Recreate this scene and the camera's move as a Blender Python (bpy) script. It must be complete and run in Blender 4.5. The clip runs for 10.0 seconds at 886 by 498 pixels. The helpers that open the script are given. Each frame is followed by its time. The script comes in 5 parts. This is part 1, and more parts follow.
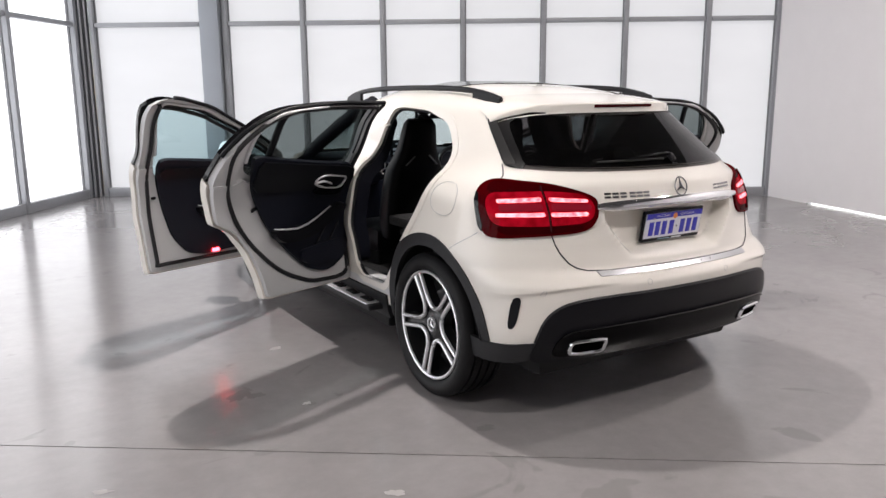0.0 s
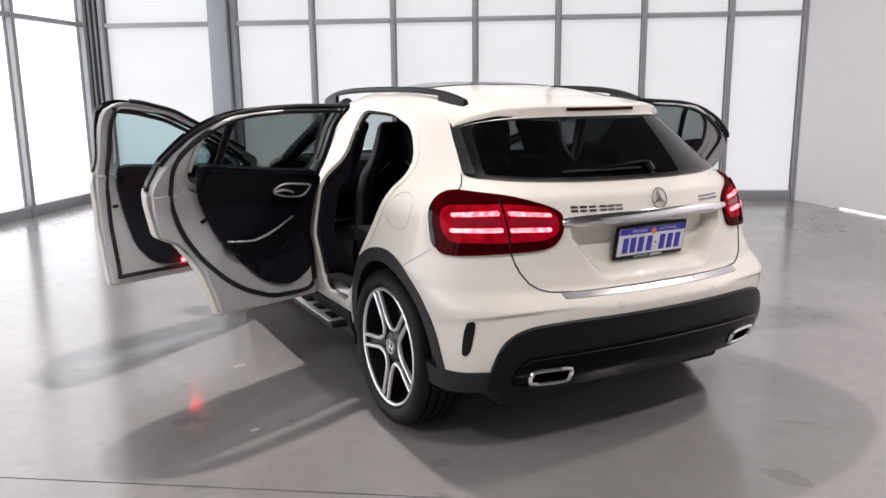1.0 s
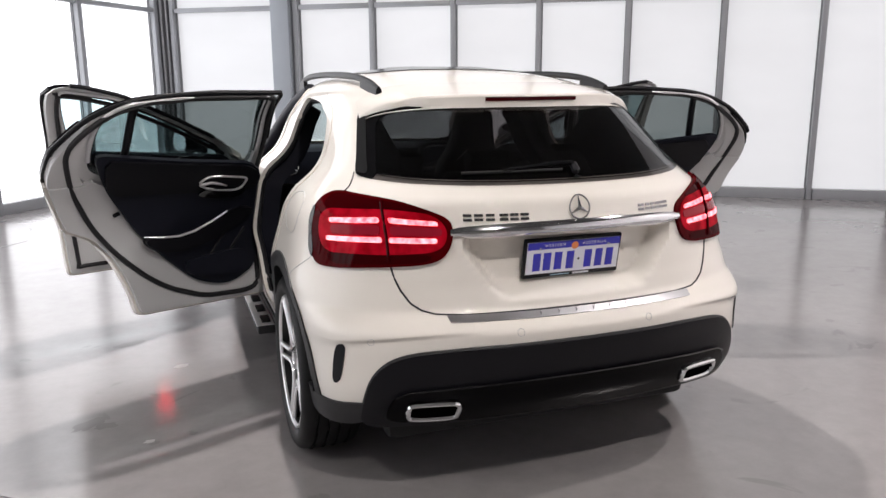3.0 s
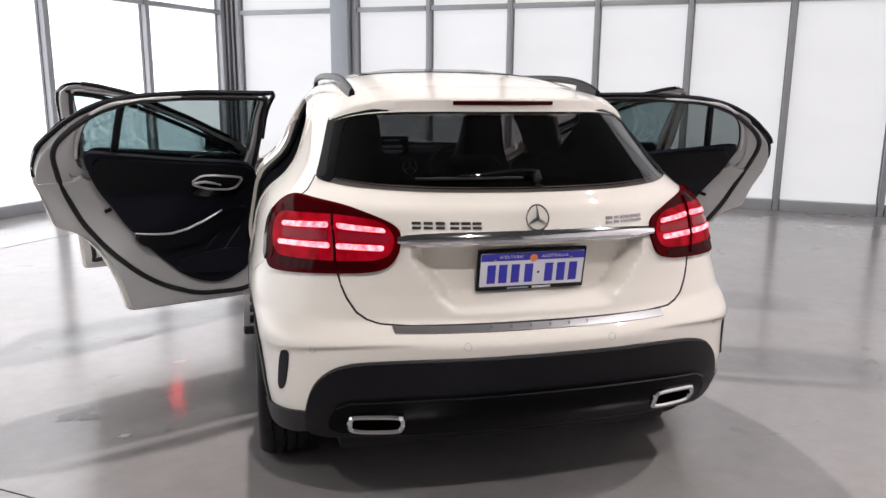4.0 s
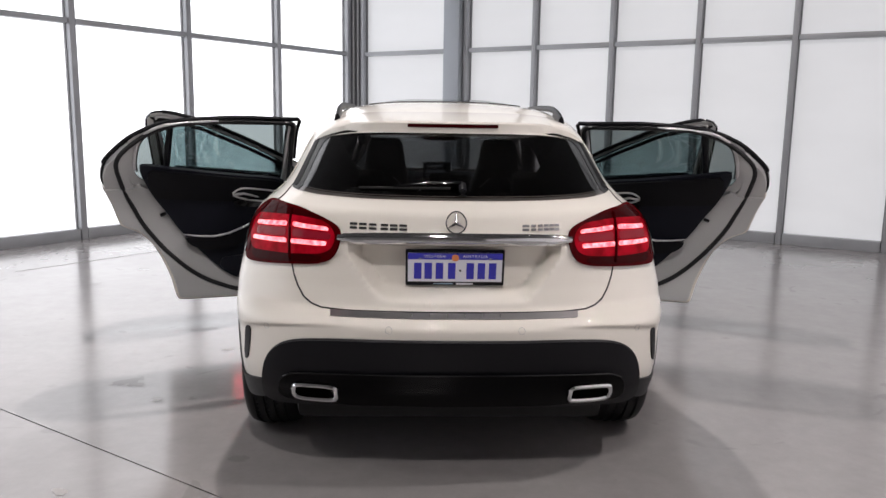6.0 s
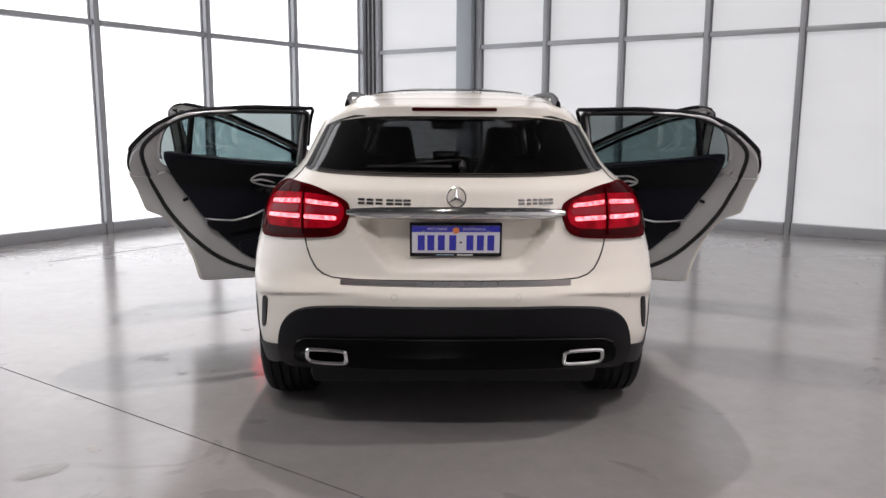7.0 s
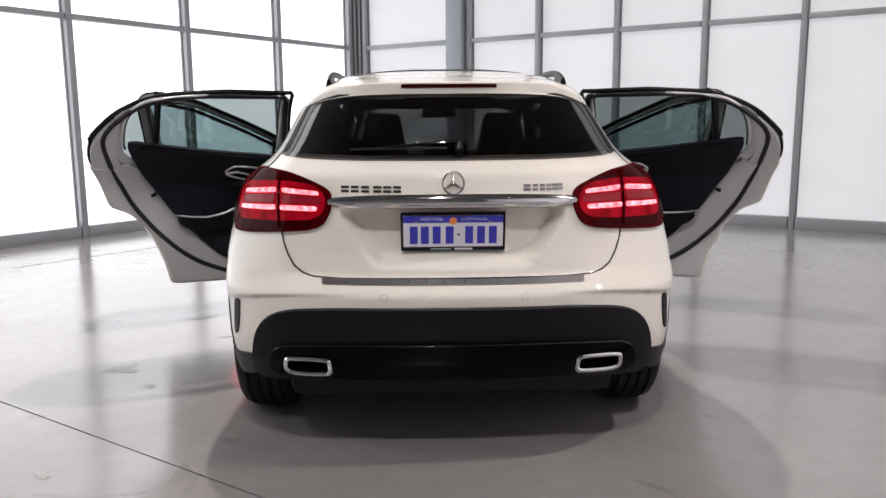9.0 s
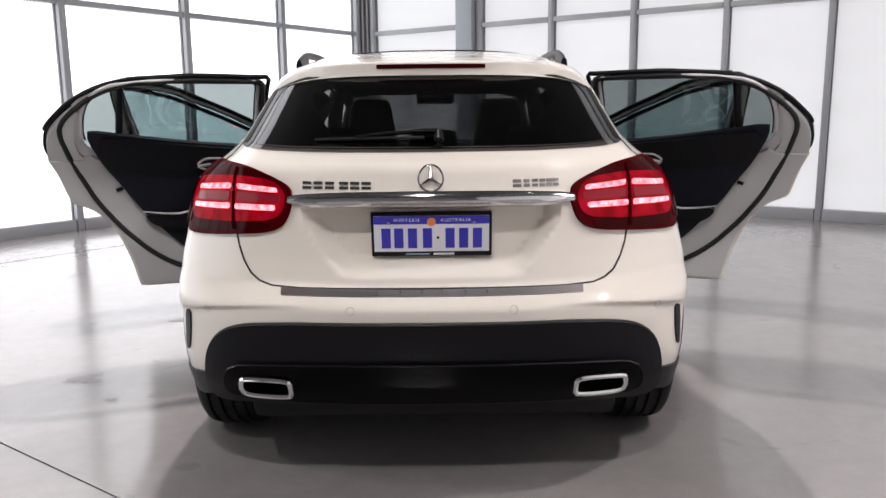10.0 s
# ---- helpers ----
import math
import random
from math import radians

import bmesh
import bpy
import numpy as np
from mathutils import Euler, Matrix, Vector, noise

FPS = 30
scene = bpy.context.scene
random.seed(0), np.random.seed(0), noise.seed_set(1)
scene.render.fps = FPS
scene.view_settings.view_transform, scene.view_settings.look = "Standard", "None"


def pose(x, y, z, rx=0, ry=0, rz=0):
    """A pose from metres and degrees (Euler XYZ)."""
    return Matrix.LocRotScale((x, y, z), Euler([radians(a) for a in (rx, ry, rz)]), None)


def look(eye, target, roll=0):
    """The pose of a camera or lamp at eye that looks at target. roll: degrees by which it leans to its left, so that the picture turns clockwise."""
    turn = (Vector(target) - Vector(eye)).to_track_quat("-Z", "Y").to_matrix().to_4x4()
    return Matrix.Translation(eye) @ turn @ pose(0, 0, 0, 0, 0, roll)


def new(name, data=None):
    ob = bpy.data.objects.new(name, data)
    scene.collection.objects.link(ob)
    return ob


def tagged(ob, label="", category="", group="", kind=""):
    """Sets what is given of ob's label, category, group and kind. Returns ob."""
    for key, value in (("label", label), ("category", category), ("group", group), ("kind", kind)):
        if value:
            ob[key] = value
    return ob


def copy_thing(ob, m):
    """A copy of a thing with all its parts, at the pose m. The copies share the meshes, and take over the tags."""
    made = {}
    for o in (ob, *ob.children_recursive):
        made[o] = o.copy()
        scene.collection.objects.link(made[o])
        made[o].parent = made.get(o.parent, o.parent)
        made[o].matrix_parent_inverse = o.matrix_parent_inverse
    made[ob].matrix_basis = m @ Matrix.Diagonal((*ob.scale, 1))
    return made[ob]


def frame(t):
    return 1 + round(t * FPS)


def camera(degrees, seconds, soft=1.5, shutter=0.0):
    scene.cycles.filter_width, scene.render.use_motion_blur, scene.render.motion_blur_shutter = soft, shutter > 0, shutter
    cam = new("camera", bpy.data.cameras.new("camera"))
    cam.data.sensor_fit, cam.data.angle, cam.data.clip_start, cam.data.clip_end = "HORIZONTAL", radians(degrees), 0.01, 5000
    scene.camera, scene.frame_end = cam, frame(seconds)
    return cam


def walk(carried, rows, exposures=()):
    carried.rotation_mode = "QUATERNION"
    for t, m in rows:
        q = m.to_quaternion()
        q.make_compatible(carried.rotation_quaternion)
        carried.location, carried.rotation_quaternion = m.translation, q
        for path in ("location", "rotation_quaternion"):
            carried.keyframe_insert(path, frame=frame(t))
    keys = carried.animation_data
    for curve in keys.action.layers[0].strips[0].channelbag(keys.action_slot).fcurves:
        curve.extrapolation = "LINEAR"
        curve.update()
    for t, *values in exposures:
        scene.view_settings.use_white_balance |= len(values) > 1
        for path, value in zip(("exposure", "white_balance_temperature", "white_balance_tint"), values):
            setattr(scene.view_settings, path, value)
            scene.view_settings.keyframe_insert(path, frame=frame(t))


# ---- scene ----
cam = camera(59.6, 10.0)
PATH = [
    (0, (-2.752, -3.238, 1.473), (-1.727, -1.566, 1.079), -0.4),
    (0.5, (-2.529, -3.217, 1.471), (-1.533, -1.528, 1.078), -0.5),
    (1, (-2.294, -3.144, 1.486), (-1.348, -1.427, 1.09), -0.6),
    (1.5, (-2.047, -3.172, 1.477), (-1.163, -1.424, 1.074), -0.6),
    (2, (-1.803, -3.157, 1.467), (-0.988, -1.379, 1.052), -0.7),
    (2.5, (-1.572, -3.105, 1.484), (-0.831, -1.297, 1.061), -0.6),
    (4, (-0.893, -3.151, 1.48), (-0.423, -1.253, 1.06), 0.5),
    (4.5, (-0.699, -3.171, 1.474), (-0.378, -1.238, 1.076), 1.0),
    (5, (-0.45, -3.3, 1.465), (-0.252, -1.344, 1.1), 1.4),
    (6.5, (-0.11, -3.854, 1.403), (-0.062, -1.881, 1.079), 0.5),
    (7, (-0.096, -3.936, 1.358), (-0.069, -1.963, 1.032), 0.3),
    (7.5, (-0.108, -3.955, 1.295), (-0.089, -1.983, 0.966), 0.1),
    (8, (-0.107, -3.941, 1.276), (-0.079, -1.967, 0.953), -0.1),
    (8.5, (-0.1, -3.793, 1.26), (-0.058, -1.819, 0.944), -0.3),
    (9, (-0.109, -3.563, 1.261), (-0.058, -1.589, 0.942), -0.4),
    (9.5, (-0.065, -3.365, 1.246), (-0.024, -1.393, 0.918), -0.5),
    (10, (0.033, -3.187, 1.25), (0.035, -1.218, 0.904), -0.6),
]
walk(cam, [(t, look(eye, target, roll)) for t, eye, target, roll in PATH],
     exposures=[(0.0, 0.26), (1.0, 0.29), (2.0, 0.29), (4.0, 0.30), (5.0, 0.15), (6.5, 0.02), (7.0, 0.03), (8.5, 0.05), (9.0, 0.15), (9.5, 0.18), (10.0, 0.27)])

# ---- world and light ----
world = bpy.data.worlds.new("sky")
scene.world = world
world.use_nodes = True
wn = world.node_tree
sky = wn.nodes.new("ShaderNodeTexSky")
sky.sky_type, sky.sun_disc = "NISHITA", False
sky.sun_elevation, sky.sun_rotation = radians(45), radians(20)
wn.links.new(sky.outputs[0], wn.nodes["Background"].inputs[0])
wn.nodes["Background"].inputs[1].default_value = 0.1
# Daylight put into the panes as emission, stronger on the side wall.
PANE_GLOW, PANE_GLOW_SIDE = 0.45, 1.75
LAMP_W = 260.0
CEILING = 5.2


# ---- materials ----
def material(name, color, rough=0.5, metal=0.0, coat=0.0, bump=0.0, scale=30.0, vary=0.0, emit=0.0, trans=0.0, ior=1.45, spec=0.5, coat_rough=0.03, detail=6.0):
    m = bpy.data.materials.new(name)
    m.use_nodes = True
    nt = m.node_tree
    b = nt.nodes["Principled BSDF"]
    b.inputs["Base Color"].default_value = (*color, 1)
    b.inputs["Roughness"].default_value = rough
    b.inputs["Metallic"].default_value = metal
    b.inputs["Coat Weight"].default_value = coat
    b.inputs["Coat Roughness"].default_value = coat_rough
    b.inputs["Transmission Weight"].default_value = trans
    b.inputs["IOR"].default_value = ior
    b.inputs["Specular IOR Level"].default_value = spec
    if emit:
        b.inputs["Emission Color"].default_value = (*color, 1)
        b.inputs["Emission Strength"].default_value = emit
    if bump or vary:
        tc = nt.nodes.new("ShaderNodeTexCoord")
        nz = nt.nodes.new("ShaderNodeTexNoise")
        nz.inputs["Scale"].default_value, nz.inputs["Detail"].default_value = scale, detail
        nt.links.new(tc.outputs["Object"], nz.inputs["Vector"])
        if bump:
            bp = nt.nodes.new("ShaderNodeBump")
            bp.inputs["Strength"].default_value, bp.inputs["Distance"].default_value = bump, 0.002
            nt.links.new(nz.outputs["Fac"], bp.inputs["Height"])
            nt.links.new(bp.outputs[0], b.inputs["Normal"])
        if vary:
            n2 = nt.nodes.new("ShaderNodeTexNoise")
            n2.inputs["Scale"].default_value = scale * 0.08
            nt.links.new(tc.outputs["Object"], n2.inputs["Vector"])
            mx = nt.nodes.new("ShaderNodeMix")
            mx.data_type = "RGBA"
            mx.inputs[6].default_value = (*[c * (1 - vary) for c in color], 1)
            mx.inputs[7].default_value = (*[min(1, c * (1 + vary)) for c in color], 1)
            nt.links.new(n2.outputs["Fac"], mx.inputs[0])
            nt.links.new(mx.outputs[2], b.inputs["Base Color"])
    return m


PAINT = material("white car paint", (0.77, 0.735, 0.675), 0.5, coat=1.0, bump=0.008, scale=900, spec=0.2, coat_rough=0.012)
# Body white darkened in colour to stand in for shade on doors and sills.
SHUT_SHADED = material("white paint darkened for shade", (0.53, 0.535, 0.54), 0.4, coat=0.3, bump=0.02, scale=80)
BLACK_GLOSS = material("gloss black trim", (0.004, 0.004, 0.005), 0.10, spec=0.4, coat=0.25)
BLACK_SATIN = material("satin black plastic", (0.0055, 0.0055, 0.0075), 0.40, spec=0.22, bump=0.1, scale=500)
BORDER = material("black glass print", (0.003, 0.003, 0.0035), 0.22, spec=0.12)
BLADE = material("satin black blade", (0.004, 0.004, 0.0045), 0.5, spec=0.12, bump=0.05, scale=400)
HOLE_SHADE = material("near-black for a shaded opening", (0.0015, 0.0015, 0.0015), 0.9, spec=0.0)
BLACK_INSERT = material("gloss black bumper insert", (0.0015, 0.0015, 0.002), 0.18, spec=0.09)
CLAD = material("dark grey grained plastic", (0.0125, 0.013, 0.015), 0.55, bump=0.15, scale=600, vary=0.15)
RUBBER = material("black rubber", (0.006, 0.006, 0.007), 0.55, spec=0.3, bump=0.1, scale=200, vary=0.2)
SEAL = material("black door seal rubber", (0.01, 0.01, 0.012), 0.5)
CHROME = material("polished chrome", (0.72, 0.73, 0.75), 0.07, 1.0)
# Badge chrome lowered in colour to stand in for dark reflections.
BADGE = material("chrome badge darkened for reflections", (0.30, 0.30, 0.31), 0.18, 1.0)
SILVER = material("satin silver trim", (0.62, 0.62, 0.64), 0.32, 0.35)
ALU = material("machined aluminium", (0.80, 0.80, 0.82), 0.30, 0.75, bump=0.02, scale=300)
STEEL = material("brake disc steel", (0.4, 0.4, 0.41), 0.35, 1.0, vary=0.2)
RIM_DARK = material("dark grey alloy paint", (0.007, 0.007, 0.008), 0.35, coat=0.3)
TRIM = material("dark interior trim", (0.0065, 0.0075, 0.014), 0.5, spec=0.3, bump=0.2, scale=350, vary=0.15)
TRIM_SOFT = material("black leatherette", (0.0035, 0.0035, 0.0055), 0.45, spec=0.3, bump=0.3, scale=160, vary=0.2)
HEADLINER = material("grey woven headliner", (0.10, 0.10, 0.10), 0.9, bump=0.3, scale=400)
CARPET = material("black carpet", (0.0035, 0.0035, 0.004), 0.95, bump=0.6, scale=300)
SCREEN = material("display glass", (0.02, 0.025, 0.03), 0.1, coat=1.0)
WALL = material("white painted wall", (0.86, 0.835, 0.84), 0.6, bump=0.06, scale=60, vary=0.02)
FRAME_GREY = material("grey aluminium glazing frame", (0.34, 0.35, 0.37), 0.4, 0.3, bump=0.03, scale=60, vary=0.08)
FRAME_DARK = material("dark grey frame core", (0.13, 0.135, 0.15), 0.5, 0.2, bump=0.03, scale=60, vary=0.08)
BEAD = material("black glazing gasket", (0.19, 0.195, 0.205), 0.6, bump=0.03, scale=60)
COLUMN = material("blue-grey painted steel", (0.36, 0.39, 0.43), 0.45, bump=0.04, scale=40, vary=0.05)
CEIL = material("dark ceiling sheet", (0.075, 0.074, 0.075), 0.7, bump=0.05, scale=20, vary=0.05)
SOUTH = material("dark grey unseen wall", (0.15, 0.145, 0.14), 0.7, bump=0.05, scale=40, vary=0.08)
BEAM = material("galvanised steel purlin", (0.34, 0.34, 0.34), 0.5, 0.4, bump=0.05, scale=30, vary=0.1)
PLATE_W = material("white reflective plate", (0.72, 0.73, 0.80), 0.3, coat=0.5)
PLATE_B = material("blue plate ink", (0.03, 0.03, 0.42), 0.35, coat=0.4)
WHITE_INK = material("white ink", (0.75, 0.75, 0.78), 0.4)
ORANGE = material("orange ink", (0.75, 0.25, 0.08), 0.4)
LENS = material("red lamp lens", (0.060, 0.0004, 0.0015), 0.14, spec=0.0, coat=0.10, coat_rough=0.02)
LENS_DARK = material("dark red lamp lens", (0.032, 0.0003, 0.001), 0.08, spec=0.0, coat=0.16)
LENS_CLEAR = material("pale red lamp lens", (0.05, 0.0006, 0.002), 0.12, spec=0.0, coat=0.12)
LENS_MID = material("smoky pink lamp lens", (0.26, 0.010, 0.024), 0.15, spec=0.1, coat=0.2)
REFLECTOR = material("red reflector", (0.5, 0.01, 0.01), 0.2, coat=1.0)
UNDER_JOINT = material("grey joint sealant", (0.17, 0.165, 0.16), 0.4)
STAIN_PALE = material("pale worn concrete", (0.34, 0.325, 0.315), 0.3, bump=0.1, scale=40, vary=0.2)
STAIN_DARK = material("stained concrete", (0.205, 0.196, 0.192), 0.26, bump=0.1, scale=40, vary=0.25)
UNDER = material("dark underbody", (0.005, 0.005, 0.0055), 0.7, bump=0.3, scale=30)


def lit_strip(name, dim, bright, strength, scale=42):
    """Diodes behind a clear strip: brighter and paler in places."""
    m = bpy.data.materials.new(name)
    m.use_nodes = True
    nt = m.node_tree
    b = nt.nodes["Principled BSDF"]
    b.inputs["Base Color"].default_value = (0.2, 0.01, 0.01, 1)
    tc = nt.nodes.new("ShaderNodeTexCoord")
    nz = nt.nodes.new("ShaderNodeTexNoise")
    nz.inputs["Scale"].default_value, nz.inputs["Detail"].default_value = scale, 4
    rp = nt.nodes.new("ShaderNodeValToRGB")
    rp.color_ramp.elements[0].position, rp.color_ramp.elements[0].color = 0.36, (*dim, 1)
    rp.color_ramp.elements[1].position, rp.color_ramp.elements[1].color = 0.62, (*bright, 1)
    nt.links.new(tc.outputs["Object"], nz.inputs["Vector"])
    nt.links.new(nz.outputs["Fac"], rp.inputs[0])
    nt.links.new(rp.outputs[0], b.inputs["Emission Color"])
    b.inputs["Emission Strength"].default_value = strength
    return m


def glow(name, color, strength):
    m = bpy.data.materials.new(name)
    m.use_nodes = True
    nt = m.node_tree
    nt.nodes.remove(nt.nodes["Principled BSDF"])
    e = nt.nodes.new("ShaderNodeEmission")
    e.inputs[0].default_value, e.inputs[1].default_value = (*color, 1), strength
    nt.links.new(e.outputs[0], nt.nodes["Material Output"].inputs[0])
    return m


LED_RED = lit_strip("lit red diode strip", (0.85, 0.06, 0.09), (1.0, 0.26, 0.30), 2.6)
RED_LAMP = glow("lit red door lamp", (1.0, 0.02, 0.03), 32.0)
PLATE_LAMP = glow("lit plate lamp", (0.95, 0.97, 1.0), 9.0)
DAYLIGHT = glow("daylight", (1.0, 1.0, 1.0), 3.0)
LAMP_GLOW = glow("lit lamp face", (1.0, 0.97, 0.92), 18.0)


def tinted_glass(name, color, clear):
    """Thin pane: a tinted see-through layer under a reflecting surface."""
    m = bpy.data.materials.new(name)
    m.use_nodes = True
    nt = m.node_tree
    nt.nodes.remove(nt.nodes["Principled BSDF"])
    t = nt.nodes.new("ShaderNodeBsdfTransparent")
    t.inputs[0].default_value = (*[c * clear for c in color], 1)
    g = nt.nodes.new("ShaderNodeBsdfGlossy")
    g.inputs[0].default_value, g.inputs[1].default_value = (0.9, 0.9, 0.9, 1), 0.02
    lw = nt.nodes.new("ShaderNodeLayerWeight")
    lw.inputs[0].default_value = 0.5
    pw = nt.nodes.new("ShaderNodeMath")
    pw.operation, pw.inputs[1].default_value = "POWER", 4.0
    fr = nt.nodes.new("ShaderNodeMath")
    fr.operation, fr.inputs[1].default_value, fr.inputs[2].default_value = "MULTIPLY_ADD", 0.65, 0.045
    nt.links.new(lw.outputs["Facing"], pw.inputs[0])
    nt.links.new(pw.outputs[0], fr.inputs[0])
    mx = nt.nodes.new("ShaderNodeMixShader")
    nt.links.new(fr.outputs[0], mx.inputs[0])
    nt.links.new(t.outputs[0], mx.inputs[1])
    nt.links.new(g.outputs[0], mx.inputs[2])
    nt.links.new(mx.outputs[0], nt.nodes["Material Output"].inputs[0])
    return m


GLASS_REAR = tinted_glass("dark tinted rear glass", (1.0, 0.97, 0.98), 0.33)
GLASS_DOOR = tinted_glass("green tinted door glass", (0.87, 0.985, 1.0), 0.84)
GLASS_REAR_DOOR = tinted_glass("grey green door glass", (0.93, 1.0, 0.995), 0.48)
GLASS_FRONT = tinted_glass("clear windscreen glass", (0.93, 1.0, 1.0), 0.92)


def floor_material():
    m = bpy.data.materials.new("polished concrete")
    m.use_nodes = True
    nt = m.node_tree
    b = nt.nodes["Principled BSDF"]
    tc = nt.nodes.new("ShaderNodeTexCoord")

    def noise_at(scale, detail, rough=0.55, dist=0.0):
        n = nt.nodes.new("ShaderNodeTexNoise")
        n.inputs["Scale"].default_value, n.inputs["Detail"].default_value = scale, detail
        n.inputs["Roughness"].default_value, n.inputs["Distortion"].default_value = rough, dist
        nt.links.new(tc.outputs["Object"], n.inputs["Vector"])
        return n

    def ramp(src, stops):
        r = nt.nodes.new("ShaderNodeValToRGB")
        while len(r.color_ramp.elements) < len(stops):
            r.color_ramp.elements.new(0.5)
        for e, (p, c) in zip(r.color_ramp.elements, stops):
            e.position, e.color = p, (*c, 1)
        nt.links.new(src.outputs["Fac"], r.inputs[0])
        return r

    big = ramp(noise_at(0.55, 8, 0.6, 0.6), [(0.3, (0.225, 0.213, 0.212)), (0.7, (0.290, 0.276, 0.275))])
    fine = ramp(noise_at(9, 10, 0.7), [(0.35, (0.90, 0.90, 0.90)), (0.65, (1, 1, 1))])
    spots = ramp(noise_at(2.3, 3, 0.5, 1.5), [(0.66, (0, 0, 0)), (0.70, (1, 1, 1))])
    mul = nt.nodes.new("ShaderNodeMix")
    mul.data_type, mul.blend_type = "RGBA", "MULTIPLY"
    mul.inputs[0].default_value = 1.0
    nt.links.new(big.outputs[0], mul.inputs[6])
    nt.links.new(fine.outputs[0], mul.inputs[7])
    st = nt.nodes.new("ShaderNodeMix")
    st.data_type = "RGBA"
    st.inputs[7].default_value = (0.17, 0.165, 0.16, 1)
    half = nt.nodes.new("ShaderNodeMath")
    half.operation = "MULTIPLY"
    half.inputs[1].default_value = 0.5
    nt.links.new(spots.outputs[0], half.inputs[0])
    nt.links.new(half.outputs[0], st.inputs[0])
    nt.links.new(mul.outputs[2], st.inputs[6])
    nt.links.new(st.outputs[2], b.inputs["Base Color"])
    ro = ramp(noise_at(1.1, 8, 0.65, 0.8), [(0.3, (0.13, 0.13, 0.13)), (0.75, (0.25, 0.25, 0.25))])
    nt.links.new(ro.outputs[0], b.inputs["Roughness"])
    b.inputs["Specular IOR Level"].default_value = 0.85
    bp = nt.nodes.new("ShaderNodeBump")
    bp.inputs["Strength"].default_value, bp.inputs["Distance"].default_value = 0.06, 0.004
    nt.links.new(noise_at(3.0, 9, 0.6).outputs["Fac"], bp.inputs["Height"])
    nt.links.new(bp.outputs[0], b.inputs["Normal"])
    return m


FLOOR = floor_material()


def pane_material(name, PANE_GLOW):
    """Frosted glazing whose own emission stands in for daylight behind it, softly uneven from pane to pane."""
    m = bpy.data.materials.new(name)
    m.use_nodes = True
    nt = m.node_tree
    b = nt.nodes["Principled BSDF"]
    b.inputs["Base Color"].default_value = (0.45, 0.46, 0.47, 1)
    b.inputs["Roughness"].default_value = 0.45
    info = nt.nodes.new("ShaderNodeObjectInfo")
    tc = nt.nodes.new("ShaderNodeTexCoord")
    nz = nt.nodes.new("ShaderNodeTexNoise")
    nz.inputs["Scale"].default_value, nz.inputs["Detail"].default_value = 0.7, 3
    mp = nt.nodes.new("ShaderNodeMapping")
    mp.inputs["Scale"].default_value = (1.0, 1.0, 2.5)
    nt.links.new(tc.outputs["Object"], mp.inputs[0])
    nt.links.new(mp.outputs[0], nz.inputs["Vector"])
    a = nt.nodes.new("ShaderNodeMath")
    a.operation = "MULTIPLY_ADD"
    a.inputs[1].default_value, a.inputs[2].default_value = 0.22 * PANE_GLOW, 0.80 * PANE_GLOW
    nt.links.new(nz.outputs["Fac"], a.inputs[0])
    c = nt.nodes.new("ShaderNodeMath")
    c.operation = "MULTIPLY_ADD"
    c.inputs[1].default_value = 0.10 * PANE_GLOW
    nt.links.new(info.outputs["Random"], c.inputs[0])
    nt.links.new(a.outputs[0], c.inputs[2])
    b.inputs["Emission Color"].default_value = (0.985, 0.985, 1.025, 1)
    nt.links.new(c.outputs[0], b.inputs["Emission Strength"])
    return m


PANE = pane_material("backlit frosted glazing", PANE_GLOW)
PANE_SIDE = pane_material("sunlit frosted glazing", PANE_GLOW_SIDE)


# ---- mesh tools ----
def part(name, bm, mat, parent=None, label="", smooth=True):
    me = bpy.data.meshes.new(name)
    bm.to_mesh(me)
    bm.free()
    me.materials.append(mat)
    if smooth:
        me.polygons.foreach_set("use_smooth", [True] * len(me.polygons))
        me.set_sharp_from_angle(angle=radians(38))
    ob = new(name, me)
    if parent is not None:
        ob.parent = parent
    if label:
        ob["label"] = label
    return ob


def empty(name, m=None, parent=None):
    ob = new(name)
    ob.empty_display_size = 0.2
    if m is not None:
        ob.matrix_basis = m
    if parent is not None:
        ob.parent = parent
    return ob


def box(bm, c, size, m=None, bevel=0.0):
    """Adds a box with centre c to bm, turned by m, its edges rounded by bevel."""
    t = bmesh.new()
    bmesh.ops.create_cube(t, size=1.0)
    for v in t.verts:
        v.co = Vector((v.co.x * size[0], v.co.y * size[1], v.co.z * size[2]))
    if bevel:
        bmesh.ops.bevel(t, geom=list(t.edges), offset=bevel, segments=2, affect="EDGES", profile=0.6)
    for v in t.verts:
        v.co = (m @ v.co if m is not None else v.co) + Vector(c)
    join(bm, t)
    return bm


def join(bm, t):
    idx = {v: bm.verts.new(v.co) for v in t.verts}
    for f in t.faces:
        try:
            bm.faces.new([idx[v] for v in f.verts])
        except ValueError:
            pass
    t.free()


